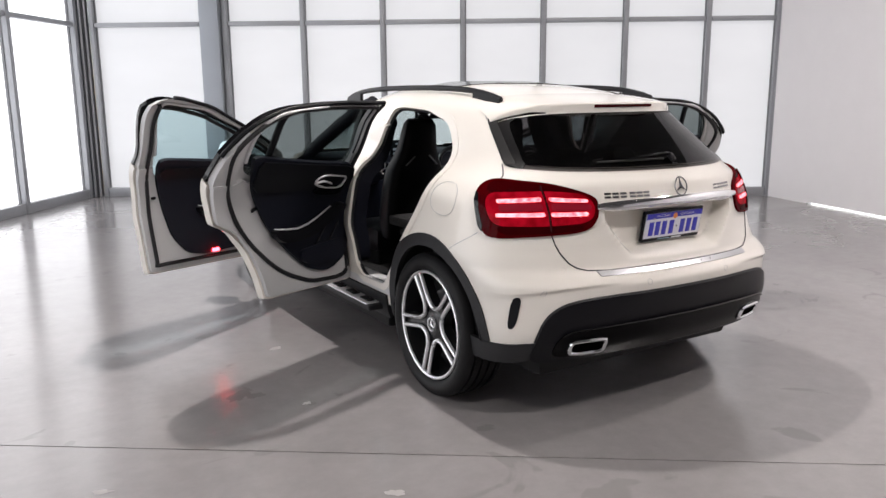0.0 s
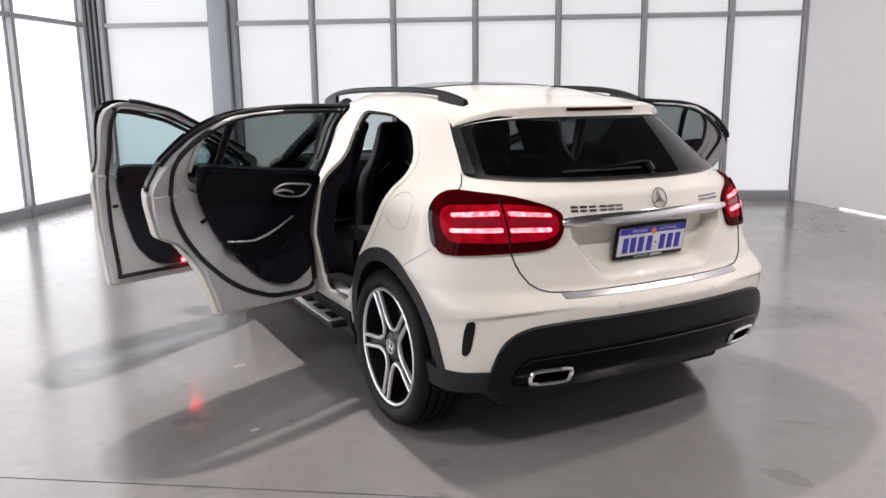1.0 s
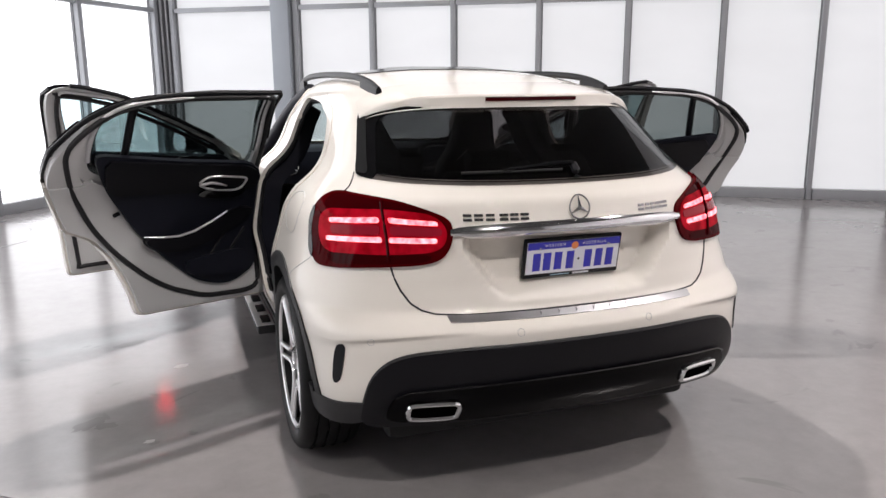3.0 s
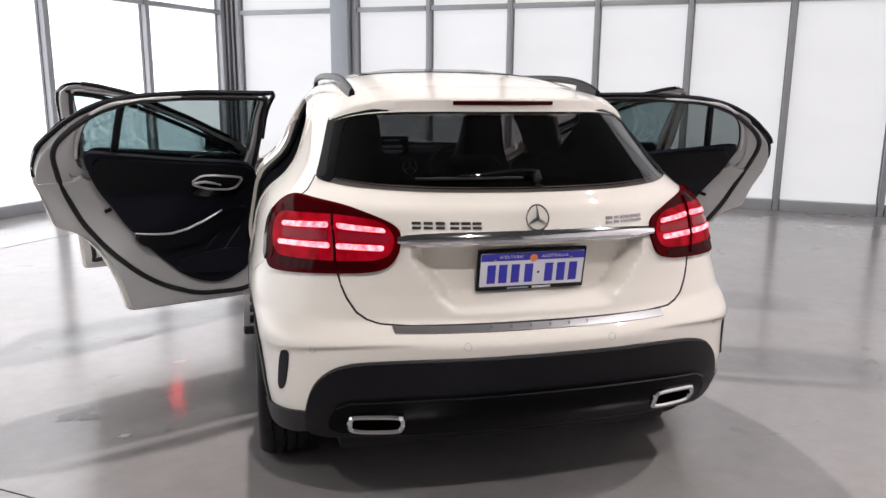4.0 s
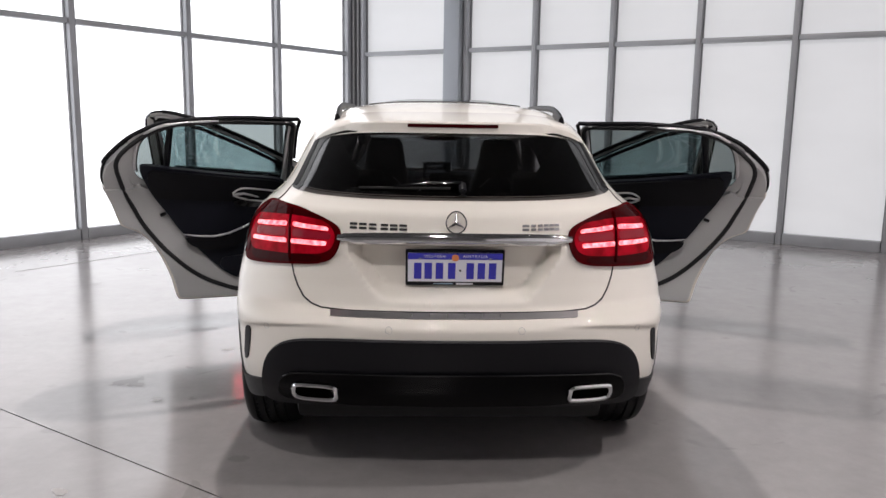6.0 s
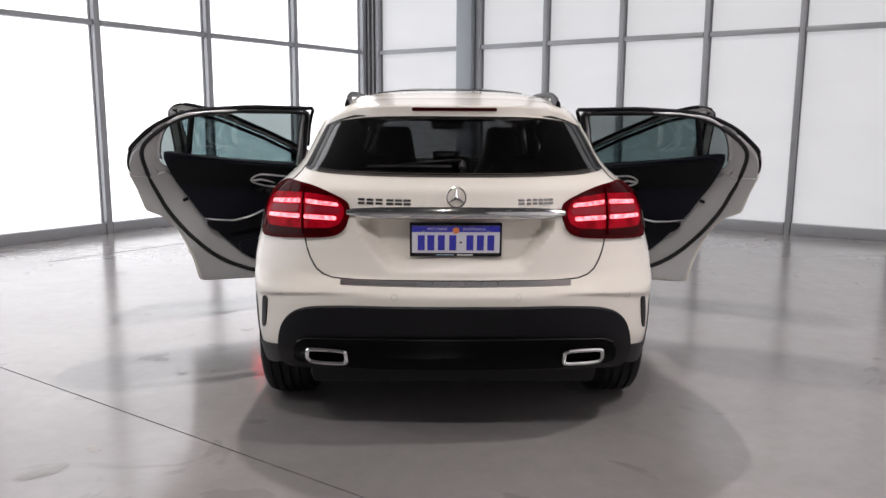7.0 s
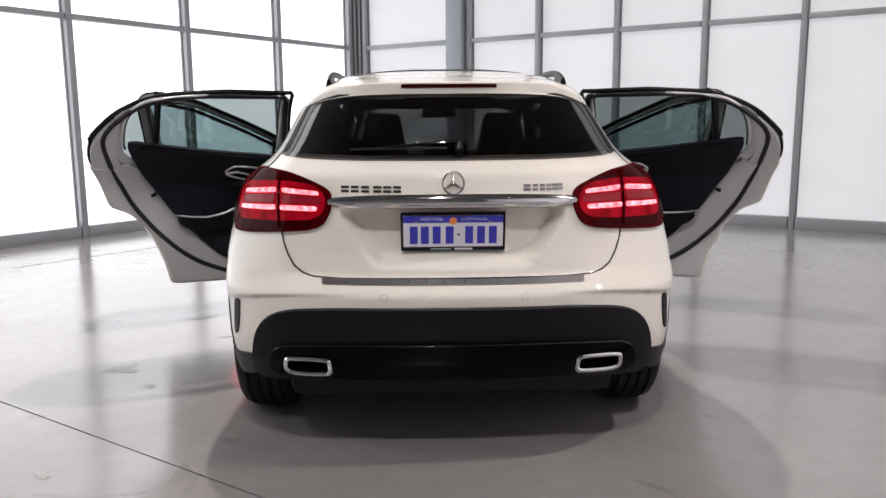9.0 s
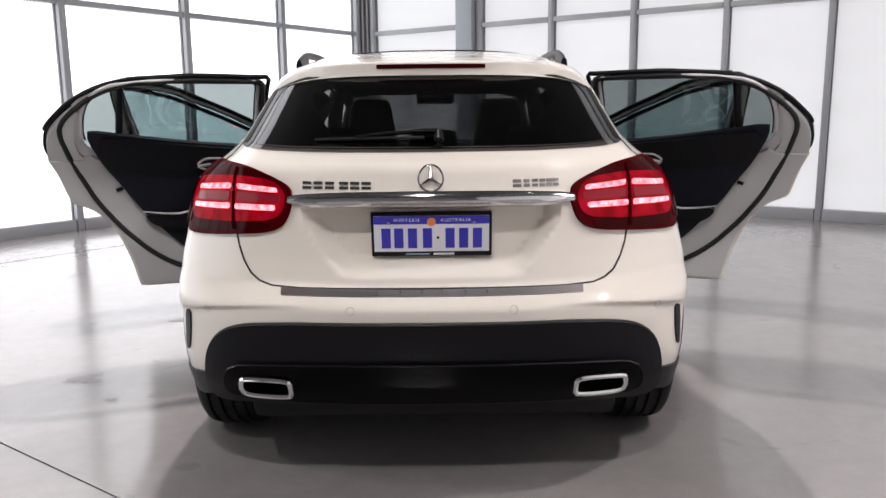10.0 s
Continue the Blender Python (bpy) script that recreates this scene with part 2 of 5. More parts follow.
def tube(pts, r, closed=False, seg=8, flat=1.0):
    """A tube along points; flat squeezes it upright."""
    bm = bmesh.new()
    pts = [Vector(p) for p in pts]
    n = len(pts)
    rings = []
    for i, p in enumerate(pts):
        a = pts[(i - 1) % n] if closed or i else p
        b = pts[(i + 1) % n] if closed or i < n - 1 else p
        d = (b - a).normalized()
        up = Vector((0, 0, 1)) if abs(d.z) < 0.9 else Vector((0, 1, 0))
        s = d.cross(up).normalized()
        u = s.cross(d)
        rr = r(i / max(1, n - 1)) if callable(r) else r
        rings.append([bm.verts.new(p + s * rr * math.cos(2 * math.pi * k / seg) + u * rr * flat * math.sin(2 * math.pi * k / seg)) for k in range(seg)])
    for i in range(n if closed else n - 1):
        A, B = rings[i], rings[(i + 1) % n]
        for k in range(seg):
            bm.faces.new((A[k], A[(k + 1) % seg], B[(k + 1) % seg], B[k]))
    if not closed:
        bm.faces.new(rings[0])
        bm.faces.new(rings[-1][::-1])
    bmesh.ops.recalc_face_normals(bm, faces=list(bm.faces))
    return bm


def lathe(profile, axis_x=True, seg=64):
    """Turns a profile of (radius, along) about the x axis."""
    bm = bmesh.new()
    rings = []
    for k in range(seg):
        a = 2 * math.pi * k / seg
        rings.append([bm.verts.new((h, r * math.cos(a), r * math.sin(a))) for r, h in profile])
    for k in range(seg):
        A, B = rings[k], rings[(k + 1) % seg]
        for i in range(len(profile) - 1):
            bm.faces.new((A[i], A[i + 1], B[i + 1], B[i]))
    bmesh.ops.remove_doubles(bm, verts=list(bm.verts), dist=1e-5)
    bmesh.ops.recalc_face_normals(bm, faces=list(bm.faces))
    return bm


def chaikin(pts, times=2, cap=0.03):
    """Cuts the corners of an outline, by no more than cap along each edge."""
    p = np.array(pts, float)
    for _ in range(times):
        q = np.roll(p, -1, 0)
        L = np.linalg.norm(q - p, axis=1)[:, None] + 1e-9
        f = np.minimum(0.25, cap / L)
        p = np.stack([p * (1 - f) + q * f, p * f + q * (1 - f)], 1).reshape(-1, 2)
        cap *= 0.4
    return p


def inside(poly, pts):
    x, y = pts[:, 0], pts[:, 1]
    r = np.zeros(len(pts), bool)
    a = poly
    b = np.roll(poly, -1, 0)
    for (x0, y0), (x1, y1) in zip(a, b):
        if y0 == y1:
            continue
        hit = ((y0 > y) != (y1 > y)) & (x < (x1 - x0) * (y - y0) / (y1 - y0) + x0)
        r ^= hit
    return r


def nearest(poly, pts):
    a, b = poly, np.roll(poly, -1, 0)
    d = b - a
    L = (d ** 2).sum(1) + 1e-12
    t = np.clip(((pts[:, None, :] - a[None]) * d[None]).sum(2) / L[None], 0, 1)
    q = a[None] + t[..., None] * d[None]
    k = ((q - pts[:, None, :]) ** 2).sum(2)
    i = k.argmin(1)
    return q[np.arange(len(pts)), i], np.sqrt(k[np.arange(len(pts)), i])


def trim_grid(P, quads, poly, keep_inside=True):
    """Keeps the quads of a flat grid that lie inside (or outside) poly and draws their cut edge onto its outline."""
    c = P[quads].mean(1)
    ins = inside(poly, c)
    quads = quads[ins if keep_inside else ~ins]
    used, n = np.unique(np.sort(np.concatenate([quads[:, [0, 1]], quads[:, [1, 2]], quads[:, [2, 3]], quads[:, [3, 0]]]), 1), axis=0, return_counts=True)
    edge = np.unique(used[n == 1])
    q, d = nearest(poly, P[edge])
    return quads, edge, q, d


def sheet(poly, surf, step, off=0.0, thick=0.0, holes=(), aspect=1.0):
    """A piece of the surface surf(u, v) -> places, cut to poly less holes, lifted by off and made thick inwards."""
    poly = np.asarray(poly, float)
    lo, hi = poly.min(0), poly.max(0)
    nu, nv = max(2, int(math.ceil((hi[0] - lo[0]) / step))), max(2, int(math.ceil((hi[1] - lo[1]) / (step * aspect))))
    U, V = np.meshgrid(np.linspace(lo[0], hi[0], nu + 1), np.linspace(lo[1], hi[1], nv + 1), indexing="ij")
    P = np.stack([U.ravel(), V.ravel()], 1)
    i, j = np.meshgrid(np.arange(nu), np.arange(nv), indexing="ij")
    k = (i * (nv + 1) + j).ravel()
    quads = np.stack([k, k + nv + 1, k + nv + 2, k + 1], 1)
    for pl, keep in [(poly, True)] + [(np.asarray(h, float), False) for h in holes]:
        quads, edge, q, d = trim_grid(P, quads, pl, keep)
        near = d < step * 1.5
        P[edge[near]] = q[near]
    ids = np.unique(quads)
    back = {int(a): n for n, a in enumerate(ids)}
    p = P[ids]
    e = 0.004
    X = surf(p[:, 0], p[:, 1])
    N = np.cross(surf(p[:, 0] + e, p[:, 1]) - surf(p[:, 0] - e, p[:, 1]), surf(p[:, 0], p[:, 1] + e) - surf(p[:, 0], p[:, 1] - e))
    N /= np.linalg.norm(N, axis=1)[:, None] + 1e-12
    bm = bmesh.new()
    top = [bm.verts.new(x) for x in X + N * off]
    fs = [[back[int(a)] for a in f] for f in quads]
    for f in fs:
        try:
            bm.faces.new([top[a] for a in f])
        except ValueError:
            pass
    if thick:
        bot = [bm.verts.new(x) for x in X + N * (off - thick)]
        for f in fs:
            try:
                bm.faces.new([bot[a] for a in reversed(f)])
            except ValueError:
                pass
        cnt = {}
        for f in fs:
            for a, b in zip(f, f[1:] + f[:1]):
                cnt[(a, b)] = 1
        for a, b in list(cnt):
            if (b, a) not in cnt:
                try:
                    bm.faces.new((top[b], top[a], bot[a], bot[b]))
                except ValueError:
                    pass
    return bm


# ---- the setting ----
def strip_wall(name, a, b, z0, z1, thick, mat, label, outward=1):
    """A plain wall from a to b."""
    a, b = Vector(a), Vector(b)
    d = (b - a).normalized()
    n = Vector((-d.y, d.x)) * outward
    bm = bmesh.new()
    c = (a + b) / 2 + n * thick / 2
    box(bm, (c.x, c.y, (z0 + z1) / 2), ((b - a).length, thick, z1 - z0), Matrix.Rotation(math.atan2(d.y, d.x), 3, "Z"))
    return tagged(part(name, bm, mat, label="", smooth=False), label, "wall", kind="structure")


BACK_A, BACK_DIR = Vector((0.617, 8.105)), Vector((0.826, -0.563)).normalized()
LEFT_A, LEFT_DIR = Vector((-1.248, 9.183)), Vector((-0.590, -0.807)).normalized()
RIGHT_A, RIGHT_DIR = Vector((6.985, 3.735)), Vector((-0.297, -0.955)).normalized()
TRANSOM = 2.468
LEFT_END = LEFT_A + LEFT_DIR * 17.9
RIGHT_END = RIGHT_A + RIGHT_DIR * 15.0


def glazing(name, start, d, posts, z_rails, label, inward, pane=PANE):
    """A wall of frosted panes: posts at distances along d, rails at heights."""
    ang = math.atan2(d.y, d.x)
    turn = Matrix.Rotation(ang, 3, "Z")
    root = tagged(empty(name, Matrix.Translation((start.x, start.y, 0)) @ turn.to_4x4()), label, "window", kind="structure")
    s = inward
    top = z_rails[-1]
    for x, w in posts:
        bm = bmesh.new()
        box(bm, (x, s * -0.045, top / 2), (w, 0.15, top), bevel=0.004)
        mull = part("mullion", bm, FRAME_GREY, root)
        for e in (-1, 1):
            bm = bmesh.new()
            box(bm, (x + e * (w / 2 + 0.006), s * -0.070, top / 2), (0.012, 0.05, top))
            part("glazing_bead", bm, BEAD, mull, smooth=False)
    for (x0, w0), (x1, w1) in zip(posts, posts[1:]):
        a, b = x0 + w0 / 2 + 0.012, x1 - w1 / 2 - 0.012
        for i, z in enumerate(z_rails):
            h = 0.125 if i == 0 else 0.062
            zc = z + h / 2 if i == 0 else z
            bm = bmesh.new()
            box(bm, ((a + b) / 2, s * -0.050, zc), (b - a, 0.14, h), bevel=0.003)
            part("transom", bm, FRAME_GREY, root)
        for i, (z0, z1) in enumerate(zip(z_rails, z_rails[1:])):
            lo = z0 + (0.125 if i == 0 else 0.031)
            bm = bmesh.new()
            box(bm, ((a + b) / 2, s * -0.085, (lo + z1 - 0.031) / 2), (b - a, 0.012, z1 - 0.031 - lo))
            part("pane", bm, pane, root, smooth=False)
    return root


RAILS = [0.0, TRANSOM, 4.3, CEILING]
glazing("window_1", BACK_A, BACK_DIR, [(-1.965, 0.06), (-0.375, 0.03)], RAILS, "tall frosted glazing bay with grey aluminium frame", -1)
glazing("window_2", BACK_A, BACK_DIR, [(-0.030, 0.075)] + [(x, 0.062) for x in (1.087, 2.227, 3.363, 4.490, 5.633, 6.763)] + [(7.70, 0.03)], RAILS, "wall of backlit frosted panes in grey aluminium frames", -1)
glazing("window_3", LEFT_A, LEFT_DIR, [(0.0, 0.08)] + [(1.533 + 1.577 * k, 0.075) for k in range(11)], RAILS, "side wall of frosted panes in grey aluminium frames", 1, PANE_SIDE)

bm = bmesh.new()
box(bm, (-0.218, -0.03, CEILING / 2), (0.265, 0.20, CEILING), bevel=0.006)
col = part("column", bm, COLUMN)
col.matrix_basis = Matrix.Translation((BACK_A.x, BACK_A.y, 0)) @ Matrix.Rotation(math.atan2(BACK_DIR.y, BACK_DIR.x), 4, "Z")
tagged(col, "blue-grey painted steel column between the glazing bays", "column", kind="structure")
# corner post: a dark core with two upright fins between the glazed walls
corner_l, corner_r = LEFT_A - LEFT_DIR * 0.05, BACK_A + BACK_DIR * -2.0
post = tagged(empty("trim"), "dark grey finned corner post between two glazed walls", "corner post", kind="structure")
bm = bmesh.new()
mid = (corner_l + corner_r) / 2
turn = Matrix.Rotation(math.atan2((corner_r - corner_l).y, (corner_r - corner_l).x), 3, "Z")
out = turn @ Vector((0, 1, 0))
box(bm, (mid.x + out.x * 0.10, mid.y + out.y * 0.10, CEILING / 2), ((corner_r - corner_l).length, 0.10, CEILING), turn, bevel=0.004)
part("core", bm, FRAME_DARK, post)
for k in (0.30, 0.68):
    q = corner_l.lerp(corner_r, k)
    bm = bmesh.new()
    box(bm, (q.x + out.x * 0.02, q.y + out.y * 0.02, CEILING / 2), (0.028, 0.09, CEILING), turn, bevel=0.004)
    part("fin", bm, FRAME_GREY, post)

GAP_FROM = RIGHT_A + RIGHT_DIR * 0.80
strip_wall("wall_east", RIGHT_A + RIGHT_DIR * -0.1, GAP_FROM, 0, CEILING, 0.06, WALL, "plain white painted wall beside the glazing", 1)
strip_wall("door_1", GAP_FROM, RIGHT_END, 0.022, CEILING, 0.06, WALL, "closed white panel door with daylight under its edge", 1)
right_n = Vector((-RIGHT_DIR.y, RIGHT_DIR.x))
bm = bmesh.new()
gap_c = (GAP_FROM + RIGHT_END) / 2 + right_n * 0.10
box(bm, (gap_c.x, gap_c.y, 0.2), ((RIGHT_END - GAP_FROM).length, 0.02, 0.4), Matrix.Rotation(math.atan2(RIGHT_DIR.y, RIGHT_DIR.x), 3, "Z"))
tagged(part("backdrop", bm, DAYLIGHT, smooth=False), "bright daylight outside the panel door", "daylight", kind="structure")
bm = bmesh.new()
box(bm, (RIGHT_A.x - right_n.x * 0.006, RIGHT_A.y - right_n.y * 0.006, CEILING / 2), (0.03, 0.012, CEILING), Matrix.Rotation(math.atan2(RIGHT_DIR.y, RIGHT_DIR.x), 3, "Z"))
tagged(part("trim", bm, FRAME_GREY, smooth=False), "slim grey trim where glazing meets white wall", "wall trim", kind="structure")
# Unseen wall, coloured dark so it bounces little light onto the car.
strip_wall("wall_south", RIGHT_END, LEFT_END, 0, CEILING, 0.2, SOUTH, "unseen wall closing the showroom, kept dark against bounce", -1)

corners = [LEFT_A + Vector((-0.1, 0.4)), RIGHT_A + Vector((0.5, 0.5)), RIGHT_END + Vector((0.3, -0.4)), LEFT_END + Vector((-0.4, -0.4))]

# The floor is cut along its saw joint.
JOINT_A, JOINT_DIR = Vector((-2.762, 0.41)), Vector((3.02, -2.127)).normalized()
JOINT_N = Vector((-JOINT_DIR.y, JOINT_DIR.x))


def floor_slab(points):
    b = bmesh.new()
    f = b.faces.new([b.verts.new((p.x, p.y, 0)) for p in points])
    g = bmesh.ops.extrude_face_region(b, geom=[f])
    for v in [v for v in g["geom"] if isinstance(v, bmesh.types.BMVert)]:
        v.co.z -= 0.15
    bmesh.ops.recalc_face_normals(b, faces=list(b.faces))
    return b


def clip(points, a, n):
    out = []
    for p, q in zip(points, points[1:] + points[:1]):
        dp, dq = (p - a).dot(n), (q - a).dot(n)
        if dp >= 0:
            out.append(p)
        if (dp >= 0) != (dq >= 0):
            out.append(p + (q - p) * (dp / (dp - dq)))
    return out


floor = tagged(empty("floor"), "polished grey concrete floor with a saw-cut joint", "floor", kind="structure")
part("slab", floor_slab(clip(corners, JOINT_A + JOINT_N * 0.004, JOINT_N)), FLOOR, floor, smooth=False)
part("slab", floor_slab(clip(corners, JOINT_A - JOINT_N * 0.004, -JOINT_N)), FLOOR, floor, smooth=False)
bm = bmesh.new()
jc = JOINT_A + JOINT_DIR * 2
box(bm, (jc.x, jc.y, -0.012), (24, 0.02, 0.012), Matrix.Rotation(math.atan2(JOINT_DIR.y, JOINT_DIR.x), 3, "Z"))
part("joint_filler", bm, RUBBER, floor, "dark sealant in the saw-cut joint", smooth=False)

bm = bmesh.new()
box(bm, (-3.2, 4.22, 0.001), (2.0, 0.010, 0.002), Matrix.Rotation(math.atan2(0.77, 0.60), 3, "Z"))
part("joint_filler", bm, UNDER_JOINT, floor, "thin dark joint in the concrete", smooth=False)


def stain(x, y, r, stretch, turn, mat, label, seed):
    """A worn patch with a ragged outline, a hair above the concrete."""
    rng = random.Random(seed)
    b = bmesh.new()
    n = 22
    k = [rng.uniform(0.45, 1.0) for _ in range(n)]
    k = [(k[i] + k[i - 1]) / 2 for i in range(n)]
    vs = []
    for i in range(n):
        a = 2 * math.pi * i / n
        u, v = r * stretch * k[i] * math.cos(a), r * k[i] * math.sin(a)
        vs.append(b.verts.new((x + u * math.cos(turn) - v * math.sin(turn), y + u * math.sin(turn) + v * math.cos(turn), 0.0015)))
    b.faces.new(vs)
    part("stain", b, mat, floor, label, smooth=False)


for i, (x, y, r, st, tn) in enumerate([(-1.315, 1.014, 0.030, 1.6, 0.4), (-1.469, 0.132, 0.022, 1.5, 0.2), (-2.45, -0.26, 0.020, 2.6, -0.5), (-1.51, -0.86, 0.030, 1.8, -0.6)]):
    stain(x, y, r, st, tn, STAIN_PALE, "pale worn spot in the concrete", i)
for i, (x, y, r, st, tn) in enumerate([(-1.72, 0.40, 0.055, 2.0, 0.7), (-1.655, 0.36, 0.045, 1.5, 0.1), (-1.45, 0.11, 0.022, 1.4, 0.3), (-1.60, 1.48, 0.05, 2.4, 0.4), (-1.62, -1.08, 0.06, 1.9, 0.7), (-2.9, 2.9, 0.05, 2.2, 0.9)]):
    stain(x, y, r, st, tn, STAIN_DARK, "grey stain on the concrete", 20 + i)

bm = bmesh.new()
f = bm.faces.new([bm.verts.new((p.x, p.y, CEILING)) for p in corners])
g = bmesh.ops.extrude_face_region(bm, geom=[f])
for v in [v for v in g["geom"] if isinstance(v, bmesh.types.BMVert)]:
    v.co.z += 0.1
bmesh.ops.recalc_face_normals(bm, faces=list(bm.faces))
tagged(part("ceiling", bm, CEIL, smooth=False), "dark ceiling sheet over the showroom", "ceiling", kind="structure")


def purlin(a, b):
    """A steel channel under the ceiling."""
    a, b = Vector(a), Vector(b)
    bm = bmesh.new()
    m = Matrix.Rotation(math.atan2((b - a).y, (b - a).x), 3, "Z")
    c = (a + b) / 2
    for dz, w, h in ((-0.02, 0.12, 0.02), (-0.13, 0.014, 0.20), (-0.24, 0.12, 0.02)):
        box(bm, (c.x, c.y, CEILING + dz), ((b - a).length, w, h), m)
    tagged(part("ceiling_beam", bm, BEAM, smooth=False), "grey steel beam under the dark ceiling", "beam", "ceiling beams", kind="structure")


for k in range(6):
    q = Vector((0.4, -1.2 - 1.35 * k))
    purlin(q - BACK_DIR * 4.6, q + BACK_DIR * 3.6)


def ceiling_lamp(x, y, watts):
    root = tagged(empty("ceiling_lamp", pose(x, y, CEILING)), "round white high-bay lamp hanging under the ceiling", "ceiling lamp", "ceiling lamps")
    bm = bmesh.new()
    t = lathe([(0.0, 0.0), (0.05, 0.0), (0.06, -0.08), (0.15, -0.12), (0.16, -0.16), (0.145, -0.16), (0.14, -0.13), (0, -0.13)], seg=32)
    for v in t.verts:
        v.co = Vector((v.co.y, v.co.z, v.co.x))
    join(bm, t)
    part("housing", bm, WALL, root)
    lamp = bpy.data.lights.new("lamp", "AREA")
    lamp.shape, lamp.size, lamp.energy, lamp.color = "DISK", 0.15, watts, (1.0, 0.925, 0.905)
    ob = new("lamp", lamp)
    ob.matrix_basis = pose(0, 0, -0.165)
    ob.parent = root
    return root


ceiling_lamp(-0.72, 1.58, LAMP_W * 0.69)
ceiling_lamp(-0.3, -4.3, LAMP_W * 0.55)
ceiling_lamp(3.4, -1.6, LAMP_W * 0.50)
# Unseen extra lamp, placed to brighten the floor on the left.
ceiling_lamp(-4.7, -2.4, LAMP_W * 0.30)

# ---- the car's skin: plan outlines stacked by height ----
ZT = np.linspace(0.18, 1.54, 1361)


def table(rows, blur=14):
    z, v = zip(*rows)
    y = np.interp(ZT, z, v)
    k = np.exp(-0.5 * (np.arange(-3 * blur, 3 * blur + 1) / blur) ** 2)
    return np.convolve(np.pad(y, 3 * blur, mode="edge"), k / k.sum(), "valid")


T_R = table([(0.2, -0.66), (0.30, -0.78), (0.40, -0.845), (0.50, -0.875), (0.60, -0.905), (0.66, -0.912), (0.695, -0.885), (0.72, -0.845), (0.80, -0.835), (0.95, -0.835), (1.05, -0.813), (1.084, -0.807), (1.096, -0.790), (1.135, -0.765), (1.397, -0.415), (1.42, -0.36), (1.44, -0.27), (1.46, -0.17), (1.48, -0.05), (1.50, 0.10), (1.52, 0.32), (1.54, 0.6)], 8)
T_W = table([(0.2, 0.82), (0.30, 0.865), (0.45, 0.885), (0.55, 0.893), (0.66, 0.905), (0.74, 0.921), (0.80, 0.915), (0.9, 0.897), (1.0, 0.878), (1.07, 0.84), (1.12, 0.772), (1.17, 0.735), (1.2, 0.72), (1.3, 0.685), (1.38, 0.65), (1.42, 0.625), (1.45, 0.595), (1.48, 0.54), (1.505, 0.47), (1.525, 0.36), (1.54, 0.12)], 20)
T_WS = table(list(zip(ZT, T_W)), 75)
T_C = table([(0.2, -0.35), (0.65, -0.38), (0.87, -0.35), (1.03, -0.25), (1.145, -0.05), (1.3, 0.2), (1.42, 0.35), (1.54, 0.6)])
T_N = table([(0.2, 4.5), (0.45, 4.6), (0.65, 5.0), (0.87, 5.0), (1.03, 4.6), (1.145, 4.2), (1.3, 3.6), (1.42, 3.2), (1.54, 2.4)])
T_K = table([(0.2, 0.10), (0.45, 0.12), (0.65, 0.20), (0.72, 0.25), (0.87, 0.33), (1.03, 0.37), (1.145, 0.45), (1.3, 0.38), (1.42, 0.3), (1.54, 0.15)])
T_F = table([(0.2, 3.30), (0.3, 3.45), (0.5, 3.54), (0.65, 3.53), (0.75, 3.46), (0.82, 3.30), (0.9, 3.0), (0.97, 2.70), (1.02, 2.45), (1.1, 2.28), (1.2, 2.05), (1.3, 1.82), (1.38, 1.62), (1.42, 1.52), (1.46, 1.40), (1.50, 1.2), (1.52, 1.05), (1.54, 0.9)])


def tab(T, z):
    return np.interp(z, ZT, T)


def recess(x, z):
    """Depth of the number-plate hollow in the tailgate."""
    def ease(a, b, v):
        t = np.clip((v - a) / (b - a), 0, 1)
        return t * t * (3 - 2 * t)
    half = 0.305 + 0.115 * np.clip((z - 0.775) / 0.15, 0, 1)
    ledge = 0.672 - 0.030 * (np.abs(x) / 0.75) ** 4
    below = ease(-0.004, 0.016, ledge - z) * (1 - ease(0.02, 0.18, ledge - z))
    dish = ease(0.0, 0.060, half - np.abs(x)) * ease(0.742, 0.805, z) * (1 - ease(0.955, 0.969, z))
    return 0.015 * ease(0.28, 0.62, np.abs(x)) * below + 0.082 * dish


def rear_y(x, z):
    W, R, C, N, K = (tab(T, z) for T in (T_W, T_R, T_C, T_N, T_K))
    return K * x * x + C - (C - R) * np.clip(1 - np.clip(np.abs(x) / W, 0, 1) ** N, 0, 1) ** (1 / N) + recess(x, z)


def side_x(y, z):
    """Half width at (y, z)."""
    y, z = np.broadcast_arrays(np.asarray(y, float), np.asarray(z, float))
    W, R, C, N, K, F = (tab(T, z) for T in (T_W, T_R, T_C, T_N, T_K, T_F))
    lo, hi = np.zeros_like(W), W.copy()
    for _ in range(34):
        m = (lo + hi) / 2
        out = K * m * m + C - (C - R) * np.clip(1 - (m / W) ** N, 0, 1) ** (1 / N) < y
        lo, hi = np.where(out, m, lo), np.where(out, hi, m)
    Cf = F - np.minimum(1.1, F - C - K * W * W - 0.05)
    f = np.clip((y - Cf) / (F - Cf), 0, 1)
    return lo * np.clip(1 - f ** 2.8, 0, 1) ** (1 / 2.8)


